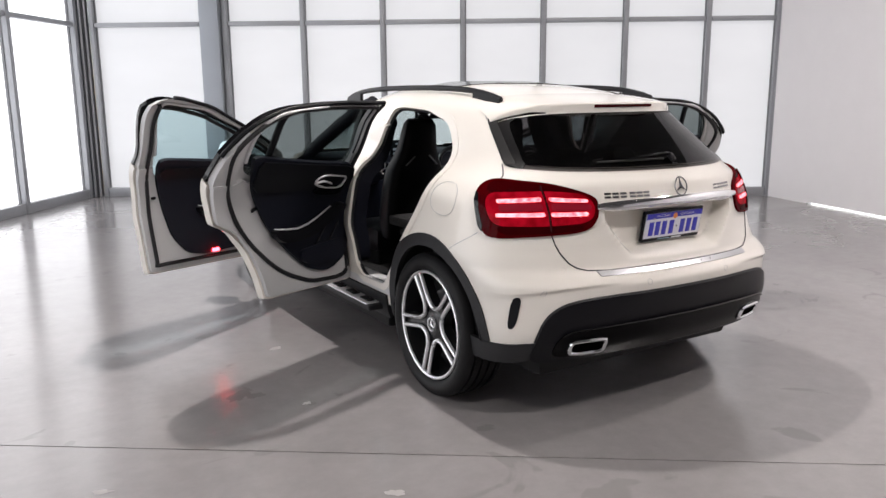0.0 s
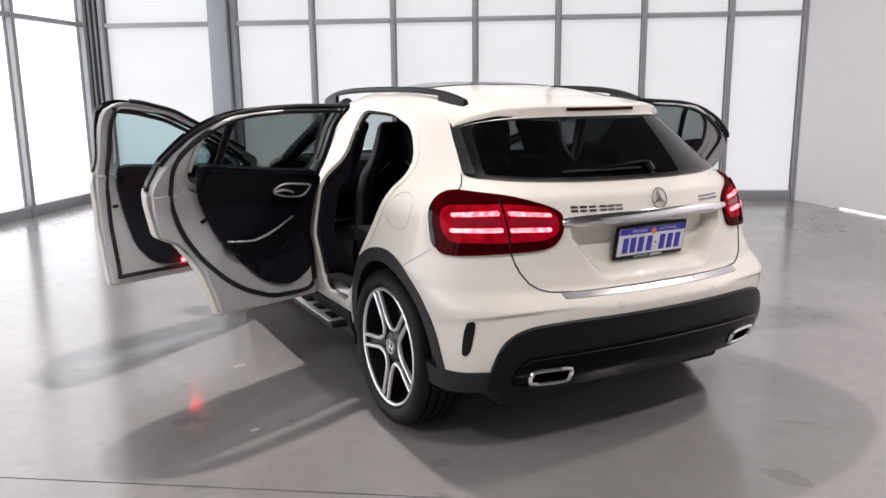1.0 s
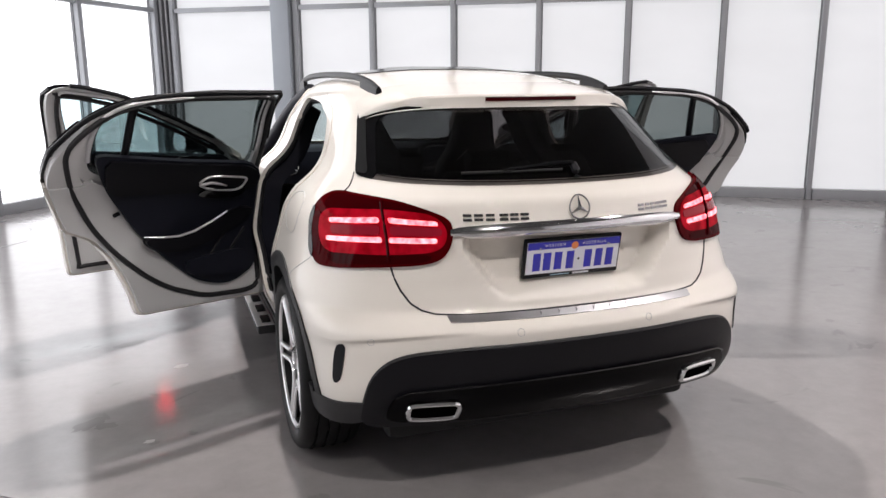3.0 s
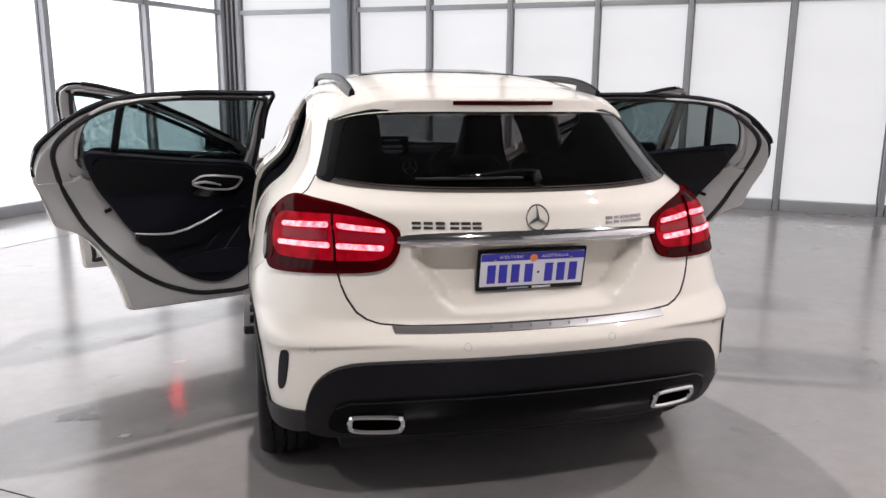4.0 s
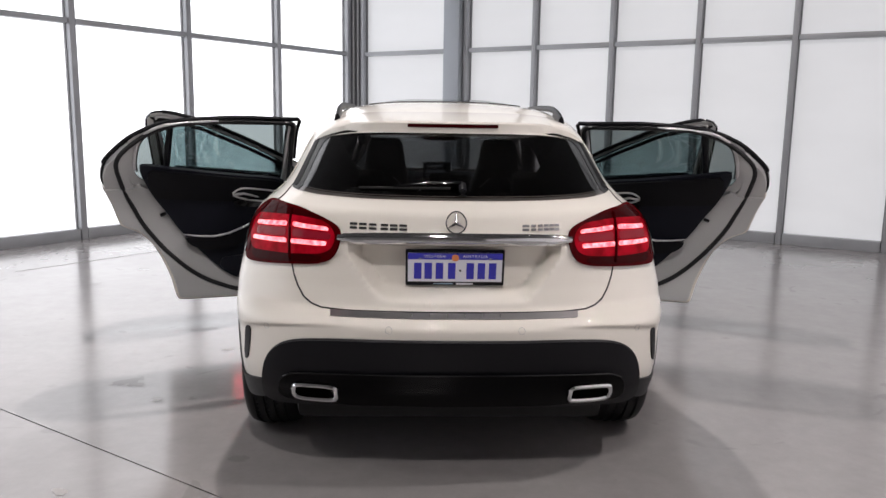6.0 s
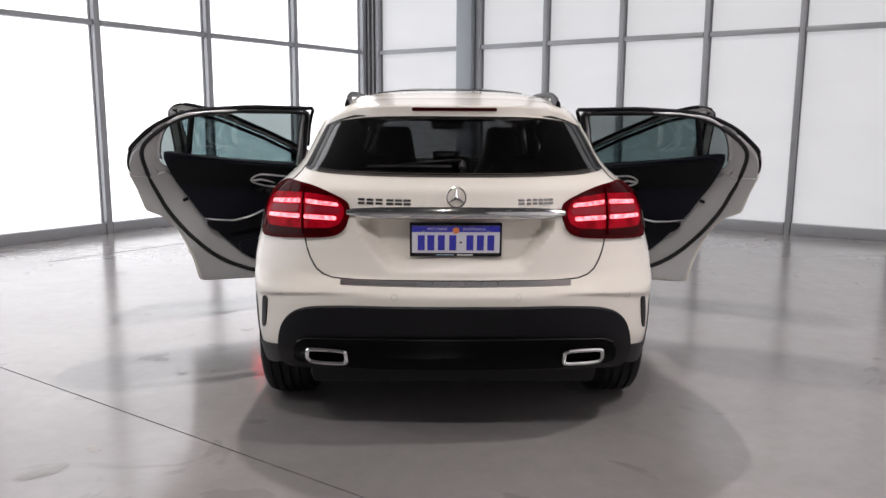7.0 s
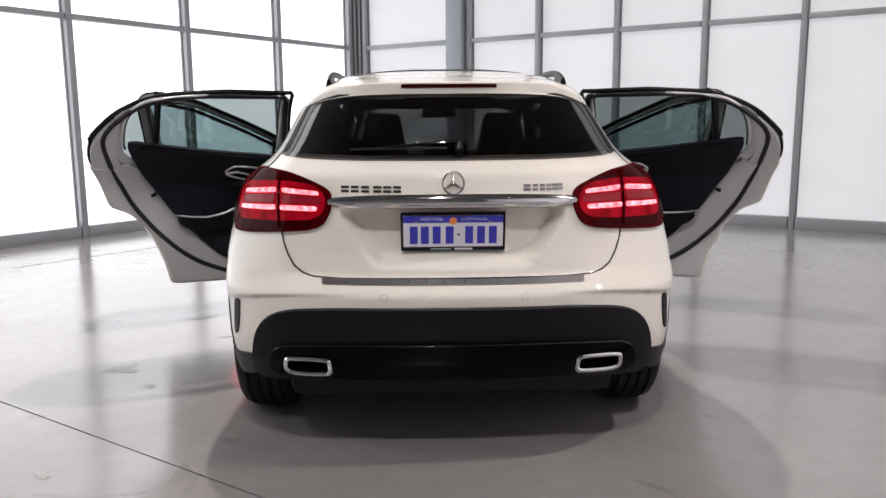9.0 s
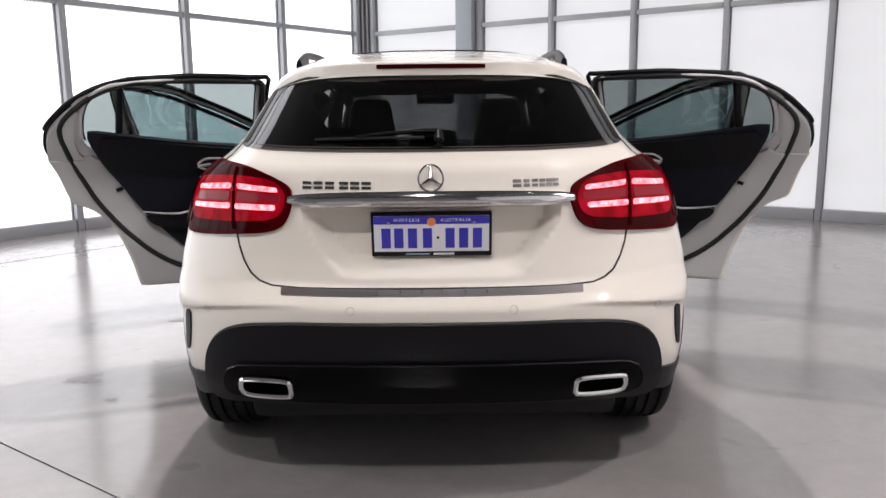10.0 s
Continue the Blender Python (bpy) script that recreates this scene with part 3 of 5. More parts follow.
def outline(z, nr=84, ns=70, nf=26, hollow=True):
    """Half of the plan outline at height z, from the rear's middle round to the front's middle: nr + ns + nf steps."""
    W, R, C, N, K, F = (float(tab(T, z)) for T in (T_W, T_R, T_C, T_N, T_K, T_F))
    Cf = F - min(1.1, F - C - K * W * W - 0.05)

    def even(x, y, n):
        s = np.concatenate([[0], np.cumsum(np.hypot(np.diff(x), np.diff(y)))])
        t = np.linspace(0, s[-1], n + 1)
        return np.interp(t, s, x), np.interp(t, s, y)
    a = np.linspace(0, 1, 500)
    a = np.pi / 2 * (3 * a * a - 2 * a ** 3)
    xa = W * np.sin(a) ** (2 / N)
    x1, y1 = even(xa, K * xa * xa + C - (C - R) * np.clip(np.cos(a), 0, 1) ** (2 / N), nr)
    x2, y2 = np.full(ns + 1, W), np.linspace(C + K * W * W, Cf, ns + 1)
    x3, y3 = even(W * np.cos(a) ** (2 / 2.8), Cf + (F - Cf) * np.sin(a) ** (2 / 2.8), nf)
    x = np.concatenate([x1, x2[1:], x3[1:]])
    y = np.concatenate([y1, y2[1:], y3[1:]])
    if hollow:
        y = y + np.where(y < C + 0.1, recess(x, z), 0)
    return x, y


ARC = {}


def arc_row(k):
    if k not in ARC:
        x, y = outline(k / 1000, 80, 40, 4, False)
        x, y = x[:121], y[:121]
        ARC[k] = (np.concatenate([[0], np.cumsum(np.hypot(np.diff(x), np.diff(y)))]), x, y)
    return ARC[k]


def wrap(s, z):
    """The rear skin by arc length s from the middle (right positive) and height z."""
    s, z = np.broadcast_arrays(np.asarray(s, float), np.asarray(z, float))
    out = np.zeros(s.shape + (3,))
    for i in np.ndindex(s.shape):
        k = math.floor(float(z[i]) * 1000)
        w = float(z[i]) * 1000 - k
        a = abs(s[i])
        xy = [(np.interp(a, t, x), np.interp(a, t, y)) for t, x, y in (arc_row(k), arc_row(k + 1))]
        x, y = (xy[0][c] * (1 - w) + xy[1][c] * w for c in (0, 1))
        out[i] = (math.copysign(x, s[i]), y + float(recess(x, z[i])), z[i])
    return out


def rear(x, z):
    return np.stack([x, rear_y(x, z), z], 1)


def left(y, z):
    return np.stack([-side_x(y, z), y, z], 1)[:, :]


def flank(y, z):
    """The smoothed right flank, on which the inner parts of the doors lie."""
    f = side_x(y, z)
    return np.stack([f + tab(T_WS, z) - tab(T_W, z), y, z], 1)


def right(y, z):
    return np.stack([side_x(y, z), y, z], 1)


# ---- the car ----
HINGE_R, HINGE_F = 0.95, 2.10
car = tagged(empty("car"), "white crossover car with four open doors and lit tail lamps", "car")

# outlines in (y, z): door apertures, wheel arches
REAR_DOOR = chaikin([(0.92, 0.39), (0.94, 0.39), (0.94, 0.41), (0.93, 0.9), (0.91, 1.41), (0.91, 1.432), (0.89, 1.432), (0.56, 1.438), (0.28, 1.420), (0.15, 1.388), (0.03, 1.325), (-0.075, 1.222), (-0.088, 1.19), (-0.10, 1.12), (-0.06, 1.02), (-0.01, 0.865), (-0.002, 0.846), (0.02, 0.836), (0.105, 0.798), (0.19, 0.68), (0.25, 0.53), (0.272, 0.425), (0.28, 0.405), (0.30, 0.402), (0.65, 0.395)][::-1], 2)
FRONT_DOOR = chaikin([(2.08, 0.38), (1.045, 0.385), (1.025, 0.386), (1.023, 0.405), (1.0, 0.88), (0.965, 1.08), (0.91, 1.45), (0.908, 1.472), (0.93, 1.471), (1.06, 1.464), (1.28, 1.412), (1.58, 1.285), (1.95, 1.11), (2.13, 1.0), (2.14, 0.8)], 2)
AP_REAR = chaikin([(0.70, 0.45), (0.42, 0.45), (0.36, 0.52), (0.265, 0.62), (0.16, 0.74), (0.075, 0.857), (-0.01, 1.0), (-0.045, 1.10), (-0.03, 1.20), (0.04, 1.28), (0.11, 1.335), (0.33, 1.39), (0.595, 1.402), (0.70, 1.40), (0.735, 1.35), (0.79, 1.05), (0.79, 0.70), (0.76, 0.52)], 2)
AP_FRONT = chaikin([(2.0, 0.45), (1.12, 0.45), (1.09, 0.5), (1.07, 0.95), (1.02, 1.37), (1.05, 1.41), (1.30, 1.38), (1.58, 1.30), (1.90, 1.14), (2.06, 1.0), (2.05, 0.8)], 2)


def arch(yc, r):
    a = np.linspace(0, 2 * np.pi, 49)[:-1]
    return np.stack([yc + r * np.cos(a), 0.36 + r * np.sin(a)], 1)


WHEEL_Y = (-0.07, 2.63)
WINDSCREEN = chaikin([(-0.60, 1.06), (0.60, 1.06), (0.64, 1.08), (0.51, 1.37), (0.46, 1.385), (-0.46, 1.385), (-0.51, 1.37), (-0.64, 1.08)], 2)
REAR_GLASS = chaikin([(0, 1.131), (0.35, 1.131), (0.60, 1.134), (0.78, 1.143), (0.81, 1.152), (0.795, 1.19), (0.745, 1.335), (0.70, 1.37), (0.58, 1.398), (0.3, 1.408), (-0.3, 1.408), (-0.58, 1.398), (-0.70, 1.37), (-0.745, 1.335), (-0.795, 1.19), (-0.81, 1.152), (-0.78, 1.143), (-0.60, 1.134), (-0.35, 1.131)], 1)


def downlight(x, y):
    root = tagged(empty("downlight", pose(x, y, CEILING)), "small round lit downlight in the ceiling", "ceiling lamp", "downlights")
    t = lathe([(0.075, 0.0), (0.075, -0.02), (0.050, -0.022), (0.034, -0.012)], seg=24)
    for v in t.verts:
        v.co = Vector((v.co.y, v.co.z, v.co.x))
    part("ring", t, WALL, root)
    bm = bmesh.new()
    bmesh.ops.create_circle(bm, cap_ends=True, segments=24, radius=0.034)
    for v in bm.verts:
        v.co.z = -0.014
    for f in bm.faces:
        if f.normal.z > 0:
            f.normal_flip()
    part("lit_face", bm, LAMP_GLOW, root, "lit lamp face")


for x in (-2.5, 2.3):
    for y in (-4.4, -2.0):
        downlight(x, y)


def body_shell():
    zs = np.concatenate([np.arange(0.345, 0.63, 0.0165), np.arange(0.630, 0.684, 0.0045), np.arange(0.69, 0.985, 0.0075), np.arange(0.99, 1.38, 0.0150), np.linspace(1.38, 1.5395, 24)])
    half = [outline(z) for z in zs]
    n = len(half[0][0])
    # the ring goes left side backwards to front; index -n+1 .. n-1
    P3, side, SU = [], [], []
    for z, (x, y) in zip(zs, half):
        xs = np.concatenate([-x[::-1], x[1:]])
        ys = np.concatenate([y[::-1], y[1:]])
        arc = np.concatenate([[0], np.cumsum(np.hypot(np.diff(x), np.diff(y)))])
        P3.append(np.stack([xs, ys, np.full(len(xs), z)], 1))
        SU.append(np.concatenate([-arc[::-1], arc[1:]]))
    P3, SU = np.array(P3), np.array(SU)
    m, w = P3.shape[:2]
    i, j = np.meshgrid(np.arange(m - 1), np.arange(w - 1), indexing="ij")
    k = (i * w + j).ravel()
    quads = np.stack([k, k + 1, k + w + 1, k + w], 1)
    F = P3.reshape(-1, 3).copy()
    S = SU.reshape(-1)
    for poly in (AP_REAR, AP_FRONT, arch(-0.095, 0.425), arch(WHEEL_Y[1], 0.425)):
        for sgn in (-1, 1):
            c = F[quads].mean(1)
            cut = inside(poly, c[:, 1:]) & (c[:, 0] * sgn > 0.35)
            gone = quads[cut]
            quads = quads[~cut]
            e = np.intersect1d(np.unique(gone), np.unique(quads))
            q, d = nearest(poly, F[e][:, 1:])
            F[e, 1:] = np.where((d < 0.035)[:, None], q, F[e][:, 1:])
            F[e, 0] = sgn * side_x(F[e, 1], F[e, 2])
    # rear window by arc length, windscreen by x
    c2 = np.stack([S[quads].mean(1), F[quads][:, :, 2].mean(1)], 1)
    small = REAR_GLASS * [0.90, 1.0]
    small[:, 1] = 1.262 + (small[:, 1] - 1.262) * 0.88
    cut = inside(small, c2) & (F[quads][:, :, 1].mean(1) < 0.2)
    gone = quads[cut]
    quads = quads[~cut]
    e = np.intersect1d(np.unique(gone), np.unique(quads))
    q, d = nearest(small, np.stack([S[e], F[e, 2]], 1))
    F[e] = wrap(q[:, 0], q[:, 1])
    ws = WINDSCREEN * 1.0
    ws[:, 1] = 1.22 + (ws[:, 1] - 1.22) * 0.93
    ws[:, 0] *= 0.96
    c = F[quads].mean(1)
    cut = inside(ws, c[:, [0, 2]]) & (c[:, 1] > 1.2)
    quads = quads[~cut]
    bm = bmesh.new()
    used = np.unique(quads)
    vs = {int(a): bm.verts.new(F[a]) for a in used}
    for f in quads:
        try:
            bm.faces.new([vs[int(a)] for a in f])
        except ValueError:
            pass
    top = [vs[int((m - 1) * w + a)] for a in range(w) if int((m - 1) * w + a) in vs]
    cv = bm.verts.new((0, 0.75, 1.5405))
    for a, b in zip(top, top[1:]):
        bm.faces.new((a, b, cv))
    bmesh.ops.remove_doubles(bm, verts=list(bm.verts), dist=0.0008)
    return bm


shell = part("body", body_shell(), PAINT, car, "glossy white painted bodywork")
for p in shell.data.polygons:
    p.use_smooth = True
solid = shell.modifiers.new("thickness", "SOLIDIFY")
solid.thickness, solid.offset = 0.012, -1.0


def mirror_x(bm):
    t = bm.copy()
    for v in t.verts:
        v.co.x *= -1
    bmesh.ops.reverse_faces(t, faces=list(t.faces))
    return t


def pair(name, bm, mat, label="", parent=car):
    """The part as built and its mirror image across the car's middle."""
    t = mirror_x(bm)
    return part(name, bm, mat, parent, label), part(name, t, mat, parent, label)


def on(s, z, off=0.0):
    """A place on the rear skin, lifted by off."""
    e = 0.004
    p = wrap(s, z)
    n = np.cross(wrap(s + e, z) - wrap(s - e, z), wrap(s, z + e) - wrap(s, z - e))
    return Vector(p) + Vector(n / np.linalg.norm(n)) * off


def on_side(y, z, off=0.0):
    """A place on the right flank."""
    e = 0.004
    f = lambda a, b: right(np.array([a]), np.array([b]))[0]
    n = np.cross(f(y + e, z) - f(y - e, z), f(y, z + e) - f(y, z - e))
    return Vector(f(y, z)) + Vector(n / np.linalg.norm(n)) * off


def in_side(y, z, off=0.0):
    """A place on the smoothed right flank, moved inwards."""
    f = flank(np.array([y]), np.array([z]))[0]
    return Vector((f[0] + off, f[1], f[2]))


def path_on(pts, off, steps=6):
    """Places along a broken line on the rear skin."""
    out = []
    for (a, b), (c, d) in zip(pts, pts[1:]):
        out += [on(a + (c - a) * t / steps, b + (d - b) * t / steps, off) for t in range(steps)]
    return out + [on(*pts[-1], off)]


def sym(pts):
    """An outline from the middle of the top to the middle of the bottom, completed to the other side."""
    return list(pts) + [(-a, b) for a, b in reversed(pts) if abs(a) > 1e-6]


# dark lining inside the shell
lin = body_shell()
for v in lin.verts:
    v.co = Vector((v.co.x * 0.968, 0.9 + (v.co.y - 0.9) * 0.985, v.co.z - 0.022 * max(0, min(1, (v.co.z - 1.2) / 0.2))))
bmesh.ops.delete(lin, geom=[f for f in lin.faces if f.calc_center_median().z < 0.36], context="FACES")
lining = part("interior_lining", lin, TRIM, car, "dark trim lining inside the cabin")
lining.data.materials.append(HEADLINER)
for p in lining.data.polygons:
    p.material_index = 1 if p.center.z > 1.40 else 0

# rear window, windscreen, roof glass
part("rear_window", sheet(REAR_GLASS * [1.0, 1.0], wrap, 0.03, 0.003, 0.004), GLASS_REAR, car, "dark tinted rear window")
frit_in = REAR_GLASS * [0.87, 1.0]
frit_in[:, 1] = 1.262 + (frit_in[:, 1] - 1.262) * 0.86 - 0.008
part("window_border", sheet(REAR_GLASS, wrap, 0.02, 0.0045, 0.008, [frit_in]), BORDER, car, "glossy black border of the rear window")


def front_glass(x, z):
    W, C, F = tab(T_W, z), tab(T_C, z), tab(T_F, z)
    K = tab(T_K, z)
    Cf = F - np.minimum(1.1, F - C - K * W * W - 0.05)
    return np.stack([-x, Cf + (F - Cf) * np.clip(1 - np.clip(np.abs(x) / W, 0, 1) ** 2.8, 0, 1) ** (1 / 2.8), z], 1)


part("windscreen", sheet(WINDSCREEN, front_glass, 0.04, 0.003, 0.005), GLASS_FRONT, car, "clear windscreen")


def roof_top(x, y):
    lo, hi = np.full_like(x, 1.36), np.full_like(x, 1.5399)
    for _ in range(22):
        m = (lo + hi) / 2
        ok = (side_x(y, m) > np.abs(x)) & (tab(T_R, m) < y) & (tab(T_F, m) > y)
        lo, hi = np.where(ok, m, lo), np.where(ok, hi, m)
    return np.stack([x, y, lo], 1)


part("roof_glass", sheet(chaikin([(-0.40, 0.42), (0.40, 0.42), (0.40, 1.28), (0.30, 1.36), (-0.30, 1.36), (-0.40, 1.28)], 2), roof_top, 0.05, 0.004, 0.01), BLACK_GLOSS, car, "dark glass roof panel")

# roof rails
for sgn in (-1, 1):
    pts = []
    for k in range(25):
        t = k / 24
        y = -0.13 + 1.75 * t
        lift = 0.036 * (1 - abs(2 * t - 1) ** 5)
        q = roof_top(np.array([0.53 - 0.02 * abs(2 * t - 1) ** 2]), np.array([max(-0.08, min(1.42, y))]))[0]
        pts.append((sgn * q[0], y, 1.448 + lift + 0.022 * (1 - (2 * t - 1) ** 2)))
    part("roof_rail", tube(pts, lambda t: 0.0125 * (1 - 0.4 * abs(2 * t - 1) ** 6), seg=10, flat=1.25), BLACK_SATIN, car, "black roof rail")
    # solid foot at each end of the rail
    for run in (pts[:4], pts[-4:]):
        bm = bmesh.new()
        rows = []
        for x, y, z in run:
            q = roof_top(np.array([abs(x)]), np.array([max(-0.08, min(1.42, y))]))[0]
            rows.append([bm.verts.new((x + d, y, h)) for d, h in ((-0.010, z), (0.010, z), (0.014, min(z, q[2]) - 0.012), (-0.014, min(z, q[2]) - 0.012))])
        for A, B in zip(rows, rows[1:]):
            for k in range(4):
                bm.faces.new((A[k], A[(k + 1) % 4], B[(k + 1) % 4], B[k]))
        bm.faces.new(rows[0])
        bm.faces.new(rows[-1][::-1])
        bmesh.ops.recalc_face_normals(bm, faces=list(bm.faces))
        part("rail_foot", bm, BLACK_SATIN, car, "black foot of the roof rail")


# roof spoiler over the rear window
def roof_spoiler():
    bm = bmesh.new()
    rows = []
    S = np.linspace(-0.745, 0.745, 65)
    for s in S:
        u = abs(s) / 0.745
        drop = 0.082 * u ** 4
        out = 0.056 * (1 - 0.55 * u ** 6)
        ztop = 1.464 - drop * 0.9
        zt = 1.425 - drop
        e = on(s, min(zt - 0.004, 1.405), 0.0) + Vector((0, -out, 0))
        e.z = zt
        a, b = on(s, ztop + 0.004, 0.002), on(s, (ztop + zt) / 2, 0.0)
        b = b + Vector((0, -out * 0.45, 0.010))
        tall = 0.050 * (1 - 0.55 * u ** 4)
        under = e + Vector((0, 0.003, -tall * 0.72))
        back = on(s, zt - tall, 0.006)
        rows.append([bm.verts.new(v) for v in (a, b, e + Vector((0, 0.006, 0.003)), e + Vector((0, 0.0, -0.004)), under, back)])
    for A, B in zip(rows, rows[1:]):
        for k in range(len(A) - 1):
            bm.faces.new((A[k], B[k], B[k + 1], A[k + 1]))
    bmesh.ops.recalc_face_normals(bm, faces=list(bm.faces))
    return bm


part("roof_spoiler", roof_spoiler(), PAINT, car, "white spoiler lip over the rear window")
bm = bmesh.new()
rows = []
for s in np.linspace(-0.19, 0.19, 17):
    u = abs(s) / 0.745
    e = on(s, 1.405, 0.0) + Vector((0, -0.056 * (1 - 0.55 * u ** 6) - 0.003, 0))
    rows.append([bm.verts.new((e.x, e.y + d, z)) for d, z in ((0.010, 1.4185), (-0.001, 1.417), (0.000, 1.4035), (0.012, 1.402))])
for A, B in zip(rows, rows[1:]):
    for k in range(3):
        bm.faces.new((A[k], B[k], B[k + 1], A[k + 1]))
bmesh.ops.recalc_face_normals(bm, faces=list(bm.faces))
part("brake_light", bm, LENS_DARK, car, "dark red high brake light")

# dark blades between the rear window and the spoiler's ends
for sgn in (-1, 1):
    fin = chaikin([(0.742, 1.152), (0.803, 1.154), (0.790, 1.19), (0.742, 1.338), (0.706, 1.376), (0.672, 1.388), (0.690, 1.345), (0.735, 1.20)], 1, 0.01) * [sgn, 1]
    part("window_blade", sheet(fin if sgn > 0 else fin[::-1], wrap, 0.012, 0.0065, 0.005), BLADE, car, "satin dark blade beside the rear window")

# wiper
wiper = empty("wiper", parent=car)
wiper["label"] = "black rear wiper at rest"
part("arm", tube([on(0.030, 1.168, 0.018), on(0.018, 1.178, 0.021), on(-0.03, 1.1785, 0.022), on(-0.10, 1.175, 0.020), on(-0.17, 1.171, 0.017), on(-0.235, 1.168, 0.013)], lambda t: 0.0125 - 0.0065 * t, seg=10, flat=0.8), BLACK_GLOSS, wiper)
part("blade", tube([on(-0.02, 1.167, 0.008), on(-0.1, 1.167, 0.009), on(-0.2, 1.1655, 0.009), on(-0.30, 1.164, 0.009), on(-0.38, 1.162, 0.009)], 0.0055, seg=6), RUBBER, wiper)
part("pivot_cover", tube([on(0.026, 1.146, 0.004), on(0.026, 1.155, 0.014), on(0.026, 1.176, 0.018)], lambda t: 0.017 - 0.004 * t, seg=10), BLACK_SATIN, wiper)

# tailgate shut lines
gate = empty("tailgate", parent=car)
gate["label"] = "white tailgate with chrome bar and plate hollow"
SEAM = [(0.662, 0.872), (0.648, 0.83), (0.628, 0.79), (0.597, 0.75), (0.562, 0.728), (0.52, 0.717), (0.42, 0.713), (0.2, 0.715), (0.0, 0.716)]
part("shut_line", tube(path_on(SEAM + [(-a, b) for a, b in reversed(SEAM[:-1])], 0.0005, 5), 0.0034, seg=6), SEAL, gate)
for sgn in (-1, 1):
    UP = [(0.86, 1.092), (0.835, 1.11), (0.825, 1.135), (0.815, 1.155)]
    part("shut_line", tube(path_on([(sgn * a, b) for a, b in UP], 0.0005, 5), 0.003, seg=6), SEAL, gate)
for sgn in (-1, 1):
    part("shut_line", tube(path_on([(sgn * 1.185, 0.778), (sgn * 1.14, 0.800), (sgn * 1.082, 0.826), (sgn * 1.03, 0.850), (sgn * 0.99, 0.872)], -0.0004, 5), 0.0016, seg=6), STEEL, gate)
    part("shut_line", tube(path_on([(sgn * 0.741, 1.346), (sgn * 0.727, 1.372), (sgn * 0.700, 1.400), (sgn * 0.640, 1.425), (sgn * 0.562, 1.443), (sgn * 0.493, 1.457)], -0.0004, 6), 0.0018, seg=6), STEEL, gate)
bm = bmesh.new()
rows = []
for a in np.linspace(-0.455, 0.455, 73):
    u = abs(a) / 0.455
    zm = 0.9945 - 0.0105 * u ** 2
    hh = 0.0205 * (1 - 0.35 * u ** 6)
    rows.append([bm.verts.new(on(a, zm + dz * hh, off)) for dz, off in ((1.0, 0.001), (0.92, 0.010), (0.45, 0.017), (-0.35, 0.019), (-0.86, 0.014), (-1.0, 0.006), (-0.95, 0.001))])
for A, B in zip(rows, rows[1:]):
    for k in range(6):
        bm.faces.new((A[k], B[k], B[k + 1], A[k + 1]))
bm.faces.new(rows[0])
bm.faces.new(rows[-1][::-1])
bmesh.ops.recalc_face_normals(bm, faces=list(bm.faces))
part("chrome_bar", bm, CHROME, gate, "polished chrome bar over the plate")
part("loading_edge_strip", sheet([(-0.482, 0.712), (-0.477, 0.694), (-0.2, 0.695), (0.0, 0.696), (0.2, 0.695), (0.477, 0.694), (0.482, 0.712)], wrap, 0.012, 0.004, 0.006), STEEL, car, "brushed steel loading edge strip")
for k in range(6):
    bm = bmesh.new()
    box(bm, on(-0.163 + 0.0665 * k, 0.7045, 0.006), (0.0045, 0.008, 0.013), bevel=0.001)
    part("strip_stud", bm, CHROME, car)

# badges: plain chrome shapes
for s, h, low in [(a, 0.0145, 1.0195) for a in (-0.395, -0.357, -0.318, -0.272, -0.236, -0.200)] + [(a, 0.013 if a < 0.27 else 0.0092, 1.0215) for a in (0.268, 0.300, 0.327, 0.352, 0.375, 0.397)]:
    for z in (low, low + 0.0145):
        bm = sheet([(s - h, z), (s + h, z), (s + h, z + 0.0085), (s - h, z + 0.0085)], wrap, 0.01, 0.004, 0.006)
        part("badge_bar", bm, BADGE, gate, "plain chrome badge bar")
ring = [on(0.038 * math.cos(a), 1.051 + 0.038 * math.sin(a), 0.008) for a in np.linspace(0, 2 * math.pi, 41)[:-1]]
emblem = part("emblem", tube(ring, 0.0028, True, 8), BADGE, gate, "round chrome emblem")
for k in range(3):
    a = math.pi / 2 + 2 * math.pi * k / 3
    part("emblem_bar", tube([on(0.0, 1.051, 0.009), on(0.036 * math.cos(a), 1.051 + 0.036 * math.sin(a), 0.007)], lambda t: 0.0058 * (1 - t) + 0.0013, seg=6), BADGE, emblem)

# number plate in its holder
plate_root = empty("number_plate", pose(0, -0.7795, 0.875, 10.2, 0, 0), gate)
plate_root["label"] = "blue and white plate in a black holder"
bm = bmesh.new()
box(bm, (0, 0.004, 0), (0.380, 0.016, 0.146), bevel=0.005)
part("plate_holder", bm, BLACK_SATIN, plate_root)
bm = bmesh.new()
box(bm, (0, -0.006, 0.004), (0.362, 0.006, 0.118), bevel=0.002)
plate = part("plate", bm, PLATE_W, plate_root, "white reflective plate")
bm = bmesh.new()
box(bm, (0, -0.0095, 0.050), (0.361, 0.002, 0.026))
part("blue_band", bm, PLATE_B, plate)
for x in (-0.143, -0.103, -0.060, -0.013, 0.058, 0.101, 0.144):
    bm = bmesh.new()
    box(bm, (x, -0.0095, -0.010), (0.029, 0.002, 0.066), bevel=0.0008)
    part("character_bar", bm, PLATE_B, plate, "plain blue bar")
bm = bmesh.new()
bmesh.ops.create_circle(bm, cap_ends=True, segments=12, radius=0.0045)
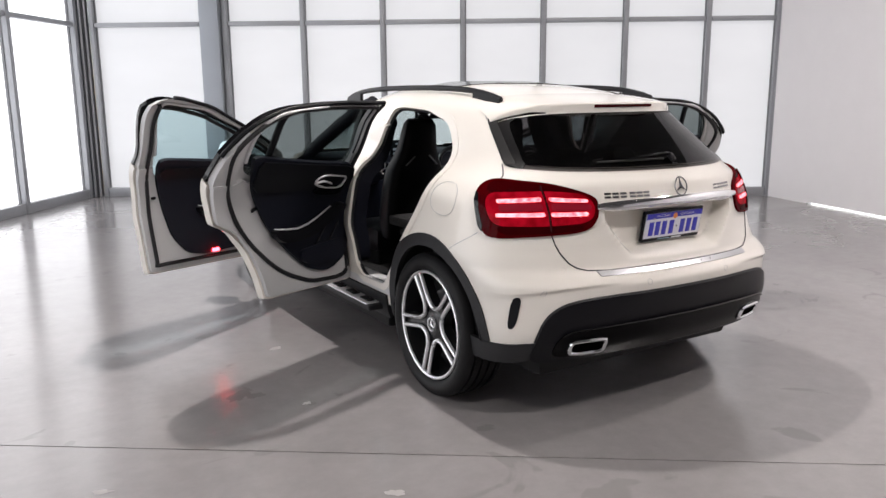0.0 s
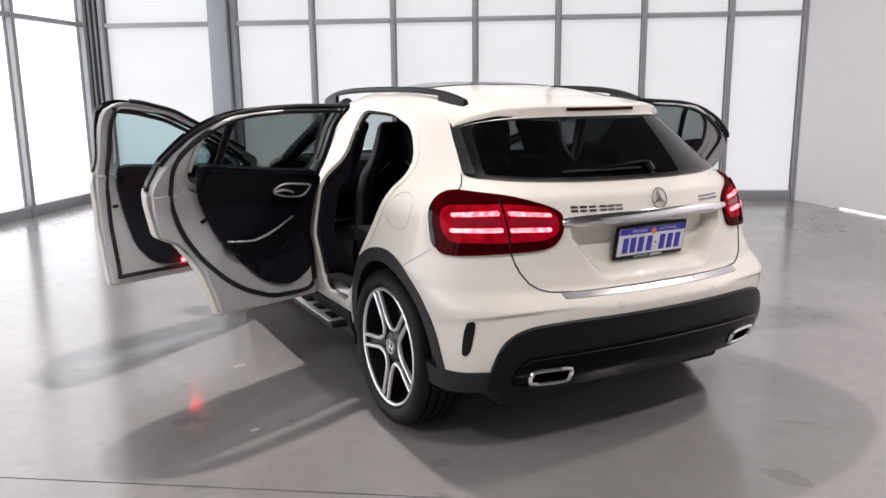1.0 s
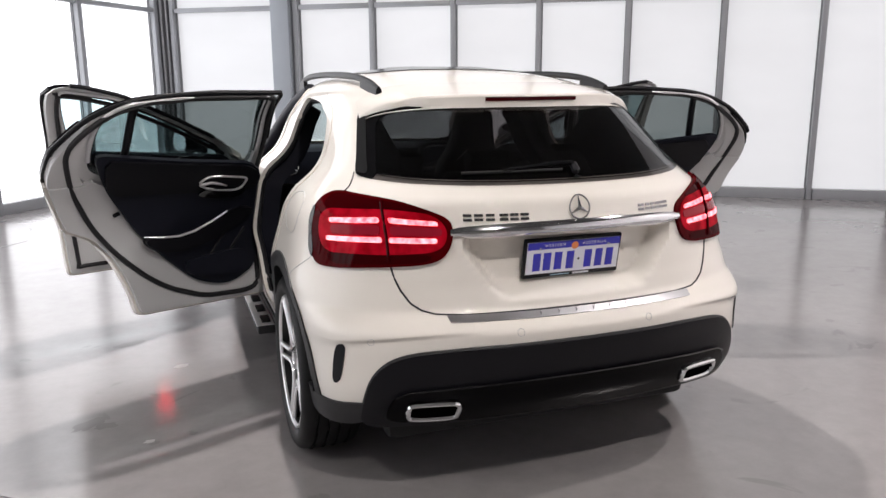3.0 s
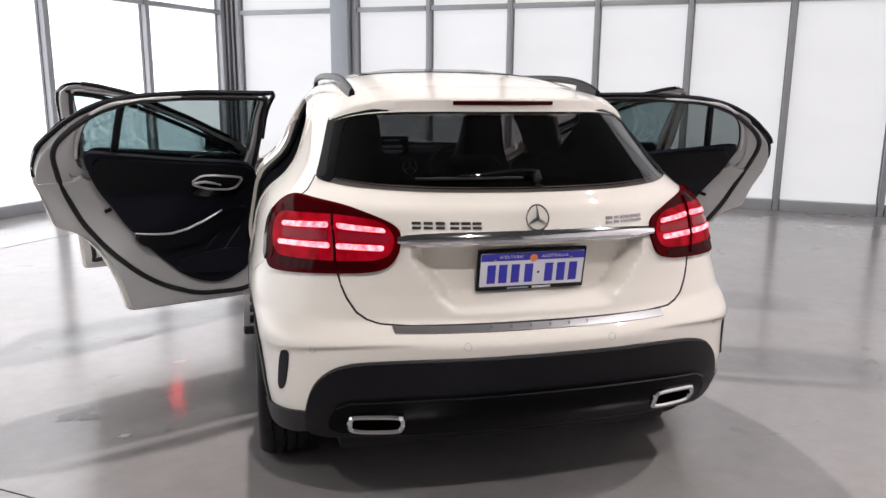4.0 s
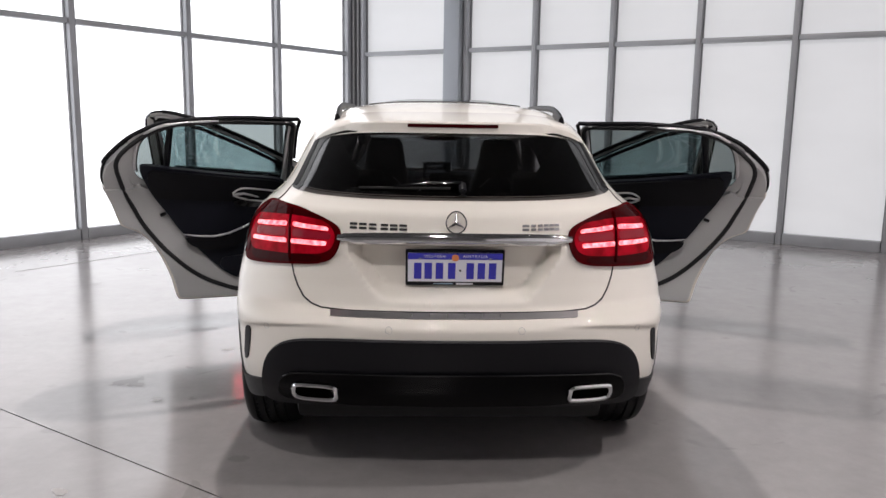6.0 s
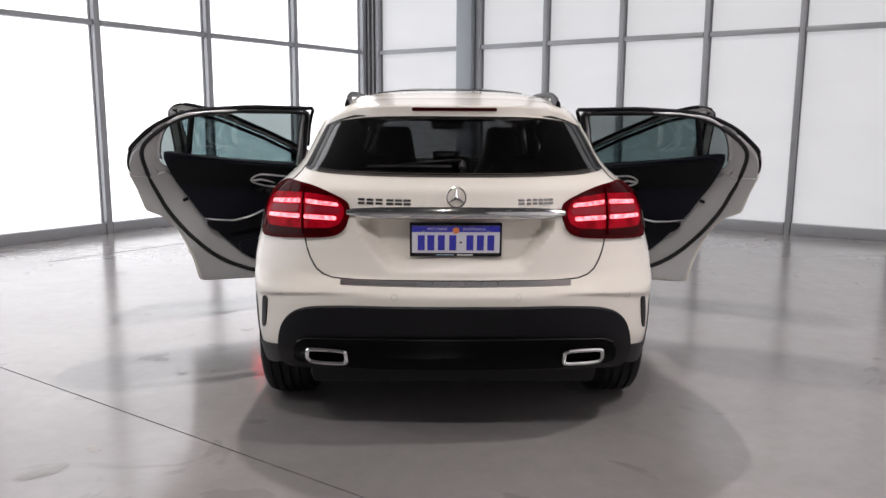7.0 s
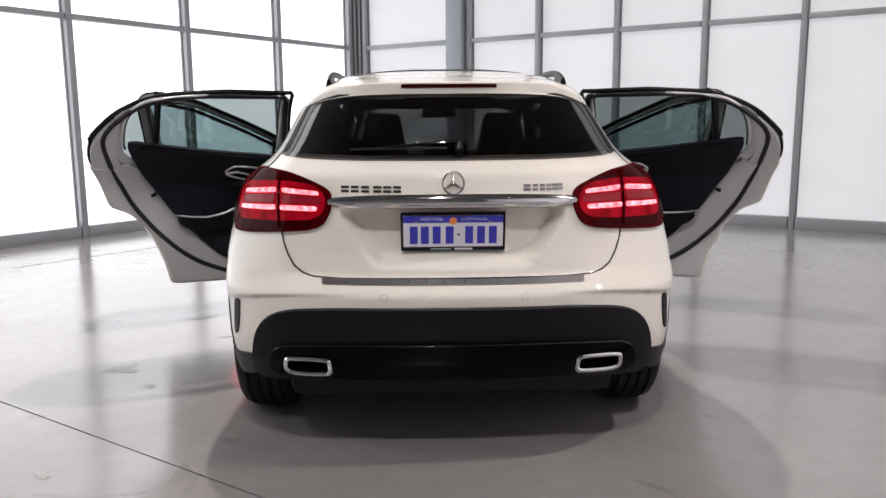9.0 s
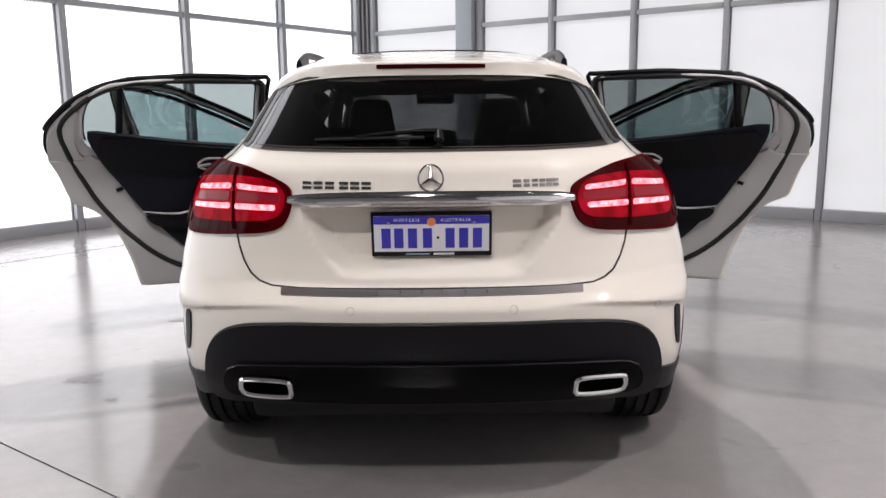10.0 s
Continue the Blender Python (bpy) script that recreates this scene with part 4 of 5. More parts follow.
for v in bm.verts:
    v.co = Vector((v.co.x + 0.020, -0.0106, v.co.y - 0.008))
part("plate_dot", bm, BLACK_SATIN, plate)
bm = bmesh.new()
bmesh.ops.create_circle(bm, cap_ends=True, segments=20, radius=0.014)
for v in bm.verts:
    v.co = Vector((v.co.x, -0.0112, v.co.y + 0.044))
part("crest", bm, ORANGE, plate, "orange and white round crest")
for word, x in (("WESTERN", -0.078), ("AUSTRALIA", 0.076)):
    cu = bpy.data.curves.new("state_name", "FONT")
    cu.body, cu.size, cu.align_x, cu.align_y, cu.space_character = word, 0.0155, "CENTER", "CENTER", 1.25
    cu.materials.append(WHITE_INK)
    ob = new("state_name", cu)
    ob.matrix_basis = pose(x, -0.0112, 0.0495, 90, 0, 0)
    ob.parent = plate
for x, w, mt in ((-0.045, 0.075, material("pale blue ink", (0.35, 0.5, 0.6), 0.4)), (0.038, 0.066, WHITE_INK)):
    bm = bmesh.new()
    box(bm, (x, -0.0048, -0.0645), (w, 0.002, 0.004 if x < 0 else 0.007), bevel=0.0008)
    part("dealer_mark", bm, mt, plate_root, "plain printed bar")
for x in (-0.134, 0.134):
    bm = bmesh.new()
    box(bm, (x, -0.0115, 0.040), (0.008, 0.003, 0.008), bevel=0.002)
    part("screw", bm, STEEL, plate)
# Small lit blocks stand in for the plate lamps' reflection under the bar.
for sgn in (-1, 1):
    bm = bmesh.new()
    box(bm, (sgn * 0.135, -0.818, 0.977), (0.020, 0.010, 0.004), bevel=0.0015)
    part("plate_lamp", bm, PLATE_LAMP, gate, "lit white plate lamp set at its reflection")


# tail lamps
LAMP = [(0.445, 0.992), (0.449, 0.960), (0.464, 0.922), (0.492, 0.893), (0.545, 0.877), (0.64, 0.869), (0.75, 0.861), (0.885, 0.852), (0.945, 0.856), (0.968, 0.885), (0.992, 0.95), (0.998, 1.01), (0.975, 1.058), (0.925, 1.085), (0.86, 1.094), (0.78, 1.089), (0.66, 1.082), (0.58, 1.070), (0.49, 1.043), (0.452, 1.022)]


def lamp_patch(pts, sgn, step, off, thick, times=1, cap=0.03):
    p = chaikin(pts, times, cap) * [sgn, 1]
    return sheet(p if sgn > 0 else p[::-1], wrap, step, off, thick)


LENS_LIT = lit_strip("red lamp lens lit from within", (0.13, 0.0005, 0.003), (0.36, 0.003, 0.014), 0.75, 16)
LENS_LIT.node_tree.nodes["Principled BSDF"].inputs["Base Color"].default_value = (0.10, 0.001, 0.003, 1)
LENS_LIT.node_tree.nodes["Principled BSDF"].inputs["Specular IOR Level"].default_value = 0.0
LENS_LIT.node_tree.nodes["Principled BSDF"].inputs["Coat Weight"].default_value = 0.12
for sgn in (-1, 1):
    lamp = part("tail_lamp", lamp_patch(LAMP, sgn, 0.014, 0.012, 0.03, 2), LENS, car, "lit red tail lamp with four light strips")
    part("top_lens", lamp_patch([(0.50, 1.046), (0.68, 1.040), (0.93, 1.035), (0.92, 1.075), (0.86, 1.086), (0.66, 1.074), (0.58, 1.064)], sgn, 0.012, 0.0145, 0.004), LENS_DARK, lamp, "dark red upper lens")
    part("lit_lens", lamp_patch([(0.458, 0.985), (0.49, 0.922), (0.66, 0.908), (0.91, 0.902), (0.945, 0.97), (0.93, 1.036), (0.66, 1.050), (0.50, 1.040)], sgn, 0.012, 0.0150, 0.004, 2), LENS_LIT, lamp, "glowing red lens")
    part("lower_lens", lamp_patch([(0.50, 0.908), (0.54, 0.886), (0.66, 0.878), (0.88, 0.866), (0.90, 0.905), (0.66, 0.914)], sgn, 0.012, 0.0145, 0.004), LENS_DARK, lamp, "dark red lower lens")
    part("side_lens", lamp_patch([(0.925, 0.88), (0.955, 0.90), (0.975, 0.95), (0.975, 1.02), (0.935, 1.03), (0.925, 0.96)], sgn, 0.012, 0.0148, 0.004), LENS_CLEAR, lamp, "pale red side lens")
    part("middle_lens", lamp_patch([(0.482, 0.972), (0.655, 0.970), (0.655, 1.000), (0.482, 0.996)], sgn, 0.010, 0.0185, 0.004, 1, 0.006), LENS_MID, lamp, "smoky pink lens between the strips")
    part("middle_lens", lamp_patch([(0.690, 0.970), (0.880, 0.962), (0.880, 0.990), (0.690, 1.000)], sgn, 0.010, 0.0185, 0.004, 1, 0.006), LENS_MID, lamp, "smoky pink lens between the strips")
    part("edge_band", lamp_patch([(0.966, 0.872), (0.985, 0.90), (0.996, 0.955), (0.998, 1.005), (0.982, 1.042), (0.972, 1.03), (0.978, 0.96), (0.962, 0.90)], sgn, 0.010, 0.0155, 0.006, 1, 0.006), BLACK_GLOSS, lamp, "black outer edge of the lamp")
    part("divider", tube(path_on([(sgn * 0.684, 1.070), (sgn * 0.675, 1.02), (sgn * 0.668, 0.96), (sgn * 0.662, 0.884)], 0.0175, 3), 0.0055, seg=6), LENS_DARK, lamp)
    for q in ([(0.492, 1.003), (0.655, 1.008), (0.662, 1.024), (0.497, 1.017)], [(0.690, 1.008), (0.885, 0.996), (0.888, 1.010), (0.693, 1.024)],
              [(0.502, 0.949), (0.660, 0.947), (0.660, 0.963), (0.500, 0.964)], [(0.684, 0.947), (0.898, 0.940), (0.898, 0.954), (0.686, 0.963)]):
        part("light_strip", lamp_patch(q, sgn, 0.008, 0.019, 0.006, 1, 0.004), LED_RED, lamp, "lit pink-red diode strip")

# bumper: diffuser, insert, corner cladding, slots, sensors, exhausts
DIFF = sym([(0.0, 0.617), (0.41, 0.613), (0.58, 0.600), (0.645, 0.587), (0.690, 0.566), (0.726, 0.534), (0.750, 0.494), (0.763, 0.444), (0.770, 0.405), (0.770, 0.34), (0.72, 0.315), (0.60, 0.325), (0.0, 0.330)])
part("diffuser", sheet(chaikin(DIFF, 2)[::-1], wrap, 0.013, 0.016, 0.03), BLACK_SATIN, car, "satin black lower bumper panel")
INSERT = sym([(0.0, 0.488), (0.45, 0.482), (0.62, 0.472), (0.665, 0.45), (0.69, 0.40), (0.68, 0.355), (0.40, 0.345), (0.0, 0.345)])
part("diffuser_insert", sheet(chaikin(INSERT, 2)[::-1], wrap, 0.02, 0.024, 0.012), BLACK_INSERT, car, "gloss black diffuser insert")
part("insert_edge", tube([on(a, b, 0.026) for a, b in [(-0.66, 0.452), (-0.62, 0.472), (-0.45, 0.482), (-0.2, 0.487), (0.0, 0.488), (0.2, 0.487), (0.45, 0.482), (0.62, 0.472), (0.66, 0.452)]], 0.0045, seg=8), BLACK_GLOSS, car, "polished upper edge of the insert")
EDGE = chaikin(DIFF, 2)
EDGE = EDGE[np.argsort(np.arctan2(EDGE[:, 1] - 0.40, EDGE[:, 0]))]
EDGE = EDGE[EDGE[:, 1] > 0.415]
part("bumper_edge", tube([on(a, b, 0.006) for a, b in EDGE], 0.007, seg=6), SEAL, car, "black edge of the bumper panel")
for sgn in (-1, 1):
    def side_patch(pts, step, off, thick, times=1):
        return lamp_patch(pts, sgn, step, off, thick, times)
    part("corner_cladding", side_patch([(0.735, 0.340), (0.80, 0.312), (0.9, 0.300), (1.06, 0.300), (1.12, 0.305), (1.12, 0.40), (1.08, 0.394), (1.0, 0.392), (0.88, 0.398), (0.785, 0.412), (0.74, 0.412)], 0.02, 0.008, 0.02), CLAD, car, "dark grey plastic bumper corner")
    part("bumper_slot", side_patch([(0.843, 0.619), (0.876, 0.617), (0.887, 0.585), (0.893, 0.535), (0.897, 0.482), (0.880, 0.470), (0.860, 0.492), (0.848, 0.56)], 0.008, 0.005, 0.012), BLACK_SATIN, car, "black slot in the bumper corner")
    for s, z in ((0.250, 0.657), (0.752, 0.636)):
        c = [on(sgn * s + 0.0125 * math.cos(a), z + 0.0125 * math.sin(a), 0.0005) for a in np.linspace(0, 2 * math.pi, 17)[:-1]]
        part("parking_sensor", tube(c, 0.0009, True, 6), STEEL, car)
    ex = empty("exhaust_tip", parent=car)
    ex["label"] = "chrome framed oblong exhaust tip"
    pts = chaikin([(0.461, 0.371), (0.600, 0.371), (0.618, 0.387), (0.615, 0.418), (0.599, 0.428), (0.461, 0.429), (0.450, 0.414), (0.450, 0.384)], 2)
    c = [on(sgn * a, b, 0.028) for a, b in pts]
    part("frame", tube(c, 0.0098, True, 8), CHROME, ex, "polished chrome frame")
    # Flat plate coloured near-black, standing in for the shade inside the pipe.
    part("mouth", lamp_patch([(a, b) for a, b in pts], sgn, 0.015, 0.027, 0.004, 1), HOLE_SHADE, ex, "flat plate coloured near-black for the shaded opening")

# wheel arches, sills, steps
for sgn in (-1, 1):
    for yc in (-0.095, WHEEL_Y[1]):
        a = np.radians(np.linspace(-8, 181 if yc < 1 else 188, 33))
        outer = [(yc + 0.458 * math.cos(t), 0.36 + 0.458 * math.sin(t)) for t in a]
        inner = [(yc + 0.398 * math.cos(t), 0.36 + 0.398 * math.sin(t)) for t in a[::-1]]
        bm = sheet(np.array(outer + inner), right, 0.022, 0.006, 0.03)
        if sgn < 0:
            bm = mirror_x(bm)
        part("arch_cladding", bm, CLAD, car, "dark grey wheel arch cladding")
        bm = bmesh.new()
        ring = []
        for t in np.radians(np.linspace(-25, 176 if yc < 1 else 205, 25)):
            ring.append([bm.verts.new((sgn * x, yc + 0.410 * math.cos(t), 0.36 + 0.410 * math.sin(t))) for x in (0.885, 0.50)])
        for A, B in zip(ring, ring[1:]):
            bm.faces.new((A[0], B[0], B[1], A[1]))
        part("wheel_well", bm, UNDER, car, "black wheel well liner")
    bm = sheet(np.array([(0.40, 0.27), (2.30, 0.27), (2.30, 0.40), (0.40, 0.40)]), right, 0.05, 0.012, 0.04)
    part("sill_cladding", bm if sgn > 0 else mirror_x(bm), CLAD, car, "dark grey sill cladding")
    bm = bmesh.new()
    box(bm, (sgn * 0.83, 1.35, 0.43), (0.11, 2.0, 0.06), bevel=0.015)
    part("sill_plate", bm, SHUT_SHADED, car, "white painted door sill")
    step = empty("side_step", parent=car)
    step["label"] = "dark side step with aluminium tread and rubber pads"
    bm = bmesh.new()
    box(bm, (sgn * 0.895, 1.36, 0.322), (0.14, 1.80, 0.034), bevel=0.014)
    part("board", bm, CLAD, step, "dark grey step board")
    bm = bmesh.new()
    box(bm, (sgn * 0.922, 1.36, 0.3395), (0.084, 1.74, 0.008), bevel=0.003)
    part("tread_plate", bm, ALU, step, "brushed aluminium tread plate")
    for k in range(9):
        bm = bmesh.new()
        box(bm, (sgn * 0.914, 0.58 + 0.19 * k, 0.3455), (0.042, 0.110, 0.010), bevel=0.004)
        part("pad", bm, RUBBER, step, "black rubber pad")

bm = bmesh.new()
box(bm, (0, 1.33, 0.28), (1.28, 3.9, 0.16), bevel=0.04)
# Wider slab and front apron added to block light under the car.
box(bm, (0, 1.28, 0.27), (1.70, 1.66, 0.15), bevel=0.03)
box(bm, (0, 3.30, 0.27), (1.5, 0.08, 0.20), bevel=0.02)
part("underbody", bm, UNDER, car, "dark underbody")
bm = bmesh.new()
box(bm, (0, -0.60, 0.41), (1.10, 0.36, 0.14), bevel=0.05)
# Unseen boot-height slabs and a wider tray, added against light leaking to the floor.
box(bm, (0, -0.02, 0.735), (1.56, 0.90, 0.03), bevel=0.005)
box(bm, (0, -0.56, 0.735), (0.96, 0.26, 0.03), bevel=0.005)
box(bm, (0, -0.56, 0.36), (1.40, 0.26, 0.06), bevel=0.02)
part("tray_and_light_blocks", bm, UNDER, car, "dark panel under the bumper with unseen light-blocking slabs")
for sgn in (-1, 1):
    bm = tube([(sgn * 0.3, WHEEL_Y[0], 0.36), (sgn * 0.75, WHEEL_Y[0], 0.36)], 0.04, seg=12)
    part("axle", bm, UNDER, car)
    bm = tube([(sgn * 0.3, WHEEL_Y[1], 0.36), (sgn * 0.75, WHEEL_Y[1], 0.36)], 0.04, seg=12)
    part("axle", bm, UNDER, car)


# wheels
def wheel(m):
    root = empty("wheel", m, car)
    root["label"] = "five-spoke alloy wheel with dark pockets"
    prof = [(0.262, 0.090), (0.275, 0.106), (0.300, 0.116), (0.322, 0.113), (0.336, 0.102), (0.342, 0.088)]
    for g in (0.072, 0.030, -0.012, -0.054):
        prof += [(0.345, g), (0.345, g - 0.001), (0.335, g - 0.003), (0.335, g - 0.013), (0.345, g - 0.015)]
    prof += [(0.342, -0.088), (0.336, -0.102), (0.322, -0.113), (0.300, -0.116), (0.275, -0.106), (0.262, -0.090)]
    part("tyre", lathe(prof, seg=96), RUBBER, root, "black road tyre")
    bm = bmesh.new()
    for k in range(72):
        a = 2 * math.pi * k / 72
        for x, w in ((0.051, 0.028), (0.009, 0.028), (-0.033, 0.028)):
            rr = 0.3424
            box(bm, (x, rr * math.cos(a), rr * math.sin(a)), (w * 0.85, 0.0030, 0.0045), Matrix.Rotation(a, 3, "X") @ Matrix.Rotation(0.5, 3, "Z"))
    tagged(part("tread_pattern", bm, UNDER, root, smooth=False), kind="stuff")
    part("rim", lathe([(0.262, 0.094), (0.262, 0.100), (0.256, 0.103), (0.250, 0.099), (0.247, 0.088), (0.238, 0.02), (0.232, -0.08), (0.262, -0.09)], seg=72), RIM_DARK, root, "dark barrel of the rim")
    part("rim_lip", lathe([(0.263, 0.096), (0.262, 0.104), (0.256, 0.107), (0.249, 0.103), (0.247, 0.095)], seg=72), ALU, root, "machined rim lip")
    # Unseen disc added to keep lamp light from passing through the wheel.
    part("light_shield", lathe([(0.05, -0.03), (0.236, -0.03), (0.236, -0.036), (0.05, -0.036)], seg=40), UNDER, root, "dark disc blocking light between the spokes")
    part("brake_disc", lathe([(0.06, 0.0), (0.155, 0.0), (0.160, -0.004), (0.160, -0.02), (0.06, -0.02)], seg=48), STEEL, root, "steel brake disc")
    bm = bmesh.new()
    box(bm, (0.01, -0.12, 0.06), (0.05, 0.07, 0.12), bevel=0.012)
    part("caliper", bm, STEEL, root)
    part("hub", lathe([(0.0, 0.078), (0.040, 0.078), (0.060, 0.076), (0.075, 0.066), (0.080, 0.03), (0.05, 0.0)], seg=40), RIM_DARK, root)
    cap = part("hub_cap", lathe([(0.0, 0.086), (0.024, 0.086), (0.0335, 0.083), (0.036, 0.076)], seg=32), BLACK_GLOSS, root, "round black hub cap with silver ring")
    part("hub_ring", lathe([(0.0265, 0.085), (0.0285, 0.0905), (0.0335, 0.0905), (0.0355, 0.080)], seg=32), ALU, cap)
    for k in range(3):
        a0 = math.pi / 2 + 2 * math.pi * k / 3
        part("hub_bar", tube([(0.0885, 0, 0), (0.0875, 0.027 * math.cos(a0), 0.027 * math.sin(a0))], lambda t: 0.0055 - 0.0035 * t, seg=6), ALU, cap)
    for k in range(5):
        a0 = math.radians(90 + 72 * k + 8)
        rot = Matrix.Rotation(a0, 3, "X")
        # dark spoke, two flanks falling away from the face
        bm = bmesh.new()
        rows = []
        for t in np.linspace(0, 1, 9):
            r = 0.045 + 0.206 * t
            w = 0.052 - 0.030 * math.sin(min(1, t * 1.25) * math.pi / 2) + 0.012 * t ** 2
            xf = 0.074 + 0.018 * t
            rows.append([bm.verts.new(rot @ Vector((x, y, r))) for x, y in ((xf - 0.05, -w), (xf - 0.006, -w), (xf - 0.012, 0), (xf - 0.006, w), (xf - 0.05, w))])
        for A, B in zip(rows, rows[1:]):
            for i in range(4):
                bm.faces.new((A[i], A[i + 1], B[i + 1], B[i]))
        bmesh.ops.recalc_face_normals(bm, faces=list(bm.faces))
        part("spoke", bm, RIM_DARK, root)
        # machined edge running from one spoke round to the next
        pts = []
        mid = rot @ Matrix.Rotation(math.radians(36), 3, "X")
        nxt = rot @ Matrix.Rotation(math.radians(72), 3, "X")
        line = lambda m, y, r: m @ Vector((0.076 + 0.018 * (r - 0.05) / 0.2, y, r))
        first_end, last_end = line(rot, -0.0215, 0.125), line(nxt, 0.0215, 0.125)
        turn = mid @ Vector((0.077, 0, 0.050))
        for t in np.linspace(0, 1, 7)[:-1]:
            pts.append(line(rot, -0.0215 - 0.003 * (1 - t), 0.251 - 0.126 * t))
        for t in np.linspace(0, 1, 15):
            pts.append(first_end * (1 - t) ** 2 + turn * 2 * t * (1 - t) + last_end * t * t)
        for t in np.linspace(0, 1, 7)[1:]:
            pts.append(line(nxt, 0.0215 + 0.003 * t, 0.125 + 0.126 * t))
        part("spoke_edge", tube(pts, 0.0102, seg=8), ALU, root, "bright machined spoke edge")
        bm = bmesh.new()
        t = lathe([(0.0, 0.010), (0.008, 0.010), (0.010, 0.0)], seg=8)
        for v in t.verts:
            v.co = rot @ (v.co + Vector((0.066, 0, 0.055)))
        join(bm, t)
        part("wheel_bolt", bm, BLACK_SATIN, root)
    return root


GROW = Matrix.Scale(1.02, 4)
first = wheel(pose(0.790, WHEEL_Y[0], 0.354) @ GROW)
copy_thing(first, pose(0.790, WHEEL_Y[1], 0.354, 20, 0, 0) @ GROW)
for y, spin in ((WHEEL_Y[0], 0), (WHEEL_Y[1], 31)):
    copy_thing(first, pose(-0.790, y, 0.354, 0, 0, 180) @ pose(0, 0, 0, spin, 0, 0) @ GROW)


# ---- doors ----
def resample(poly, n):
    p = np.vstack([poly, poly[:1]])
    s = np.concatenate([[0], np.cumsum(np.hypot(*np.diff(p, axis=0).T))])
    t = np.linspace(0, s[-1], n + 1)[:-1]
    return np.stack([np.interp(t, s, p[:, 0]), np.interp(t, s, p[:, 1])], 1)


def cut_z(poly, z0, above):
    """The part of an outline above or below a height."""
    p = [Vector(q) for q in resample(np.asarray(poly, float), 220)]
    n = Vector((0, 1 if above else -1))
    return np.array([tuple(q) for q in clip(p, Vector((0, z0)), n)])


def loop_on_side(poly, off, n=90):
    place = on_side if off > -0.05 else in_side
    return [place(a, b, off) for a, b in resample(np.asarray(poly, float), n)]


def shrink(poly, d):
    """The outline moved inwards by d."""
    p = resample(np.asarray(poly, float), 160)
    a, b = np.roll(p, 3, 0), np.roll(p, -3, 0)
    t = b - a
    t /= np.linalg.norm(t, axis=1)[:, None]
    nrm = np.stack([-t[:, 1], t[:, 0]], 1)
    area = 0.5 * np.sum(p[:, 0] * np.roll(p[:, 1], -1) - np.roll(p[:, 0], -1) * p[:, 1])
    return p + nrm * d * (1 if area > 0 else -1)


WIN_REAR = chaikin([(0.86, 1.025), (0.23, 1.065), (0.10, 1.095), (0.065, 1.15), (0.07, 1.25), (0.10, 1.33), (0.19, 1.387), (0.40, 1.411), (0.83, 1.410), (0.86, 1.405)], 2)
WIN_FRONT = chaikin([(1.95, 0.985), (1.13, 0.99), (1.085, 1.01), (0.975, 1.41), (0.985, 1.436), (1.25, 1.395), (1.56, 1.268), (1.85, 1.125), (1.95, 1.06)], 2)
SEAL_REAR = chaikin([(0.86, 1.405), (0.56, 1.412), (0.28, 1.395), (0.14, 1.35), (0.02, 1.26), (-0.03, 1.19), (0.02, 1.03), (0.11, 0.845), (0.21, 0.71), (0.33, 0.59), (0.43, 0.52), (0.60, 0.45), (0.83, 0.435), (0.90, 0.46), (0.90, 0.9), (0.88, 1.38)], 2)
TRIM_REAR = chaikin([(0.915, 0.66), (0.88, 0.55), (0.75, 0.487), (0.66, 0.492), (0.55, 0.535), (0.41, 0.67), (0.29, 0.83), (0.16, 1.06), (0.085, 1.205), (0.10, 1.225), (0.22, 1.208), (0.50, 1.175), (0.83, 1.145), (0.905, 1.10), (0.92, 0.95)][::-1], 1)
TRIM_FRONT = chaikin([(2.05, 0.60), (1.98, 0.48), (1.42, 0.455), (1.30, 0.48), (1.20, 0.60), (1.14, 0.85), (1.07, 1.13), (1.10, 1.15), (1.5, 1.125), (1.95, 1.10), (2.05, 1.02)], 1)


def frame_ring(win, outline_, width, margin, place, off, thick):
    """A rectangular section swept round a window, kept inside the door's outline."""
    p = resample(np.asarray(win, float), 132)
    a, b = np.roll(p, 2, 0), np.roll(p, -2, 0)
    t = (b - a) / np.linalg.norm(b - a, axis=1)[:, None]
    area = 0.5 * np.sum(p[:, 0] * np.roll(p[:, 1], -1) - np.roll(p[:, 0], -1) * p[:, 1])
    nrm = np.stack([t[:, 1], -t[:, 0]], 1) * (1 if area > 0 else -1)
    edge = resample(np.asarray(outline_, float), 400)
    reach = np.array([np.min(np.hypot(*(edge - q).T)) for q in p]) - margin
    q = p + nrm * np.clip(reach, 0.004, width)[:, None]
    bm = bmesh.new()
    rings = []
    for u, v in zip(p, q):
        rings.append([bm.verts.new(place(*w, o)) for w, o in ((u, off), (v, off), (v, off - thick), (u, off - thick))])
    for A, B in zip(rings, rings[1:] + rings[:1]):
        for k in range(4):
            bm.faces.new((A[k], A[(k + 1) % 4], B[(k + 1) % 4], B[k]))
    bmesh.ops.recalc_face_normals(bm, faces=list(bm.faces))
    return bm


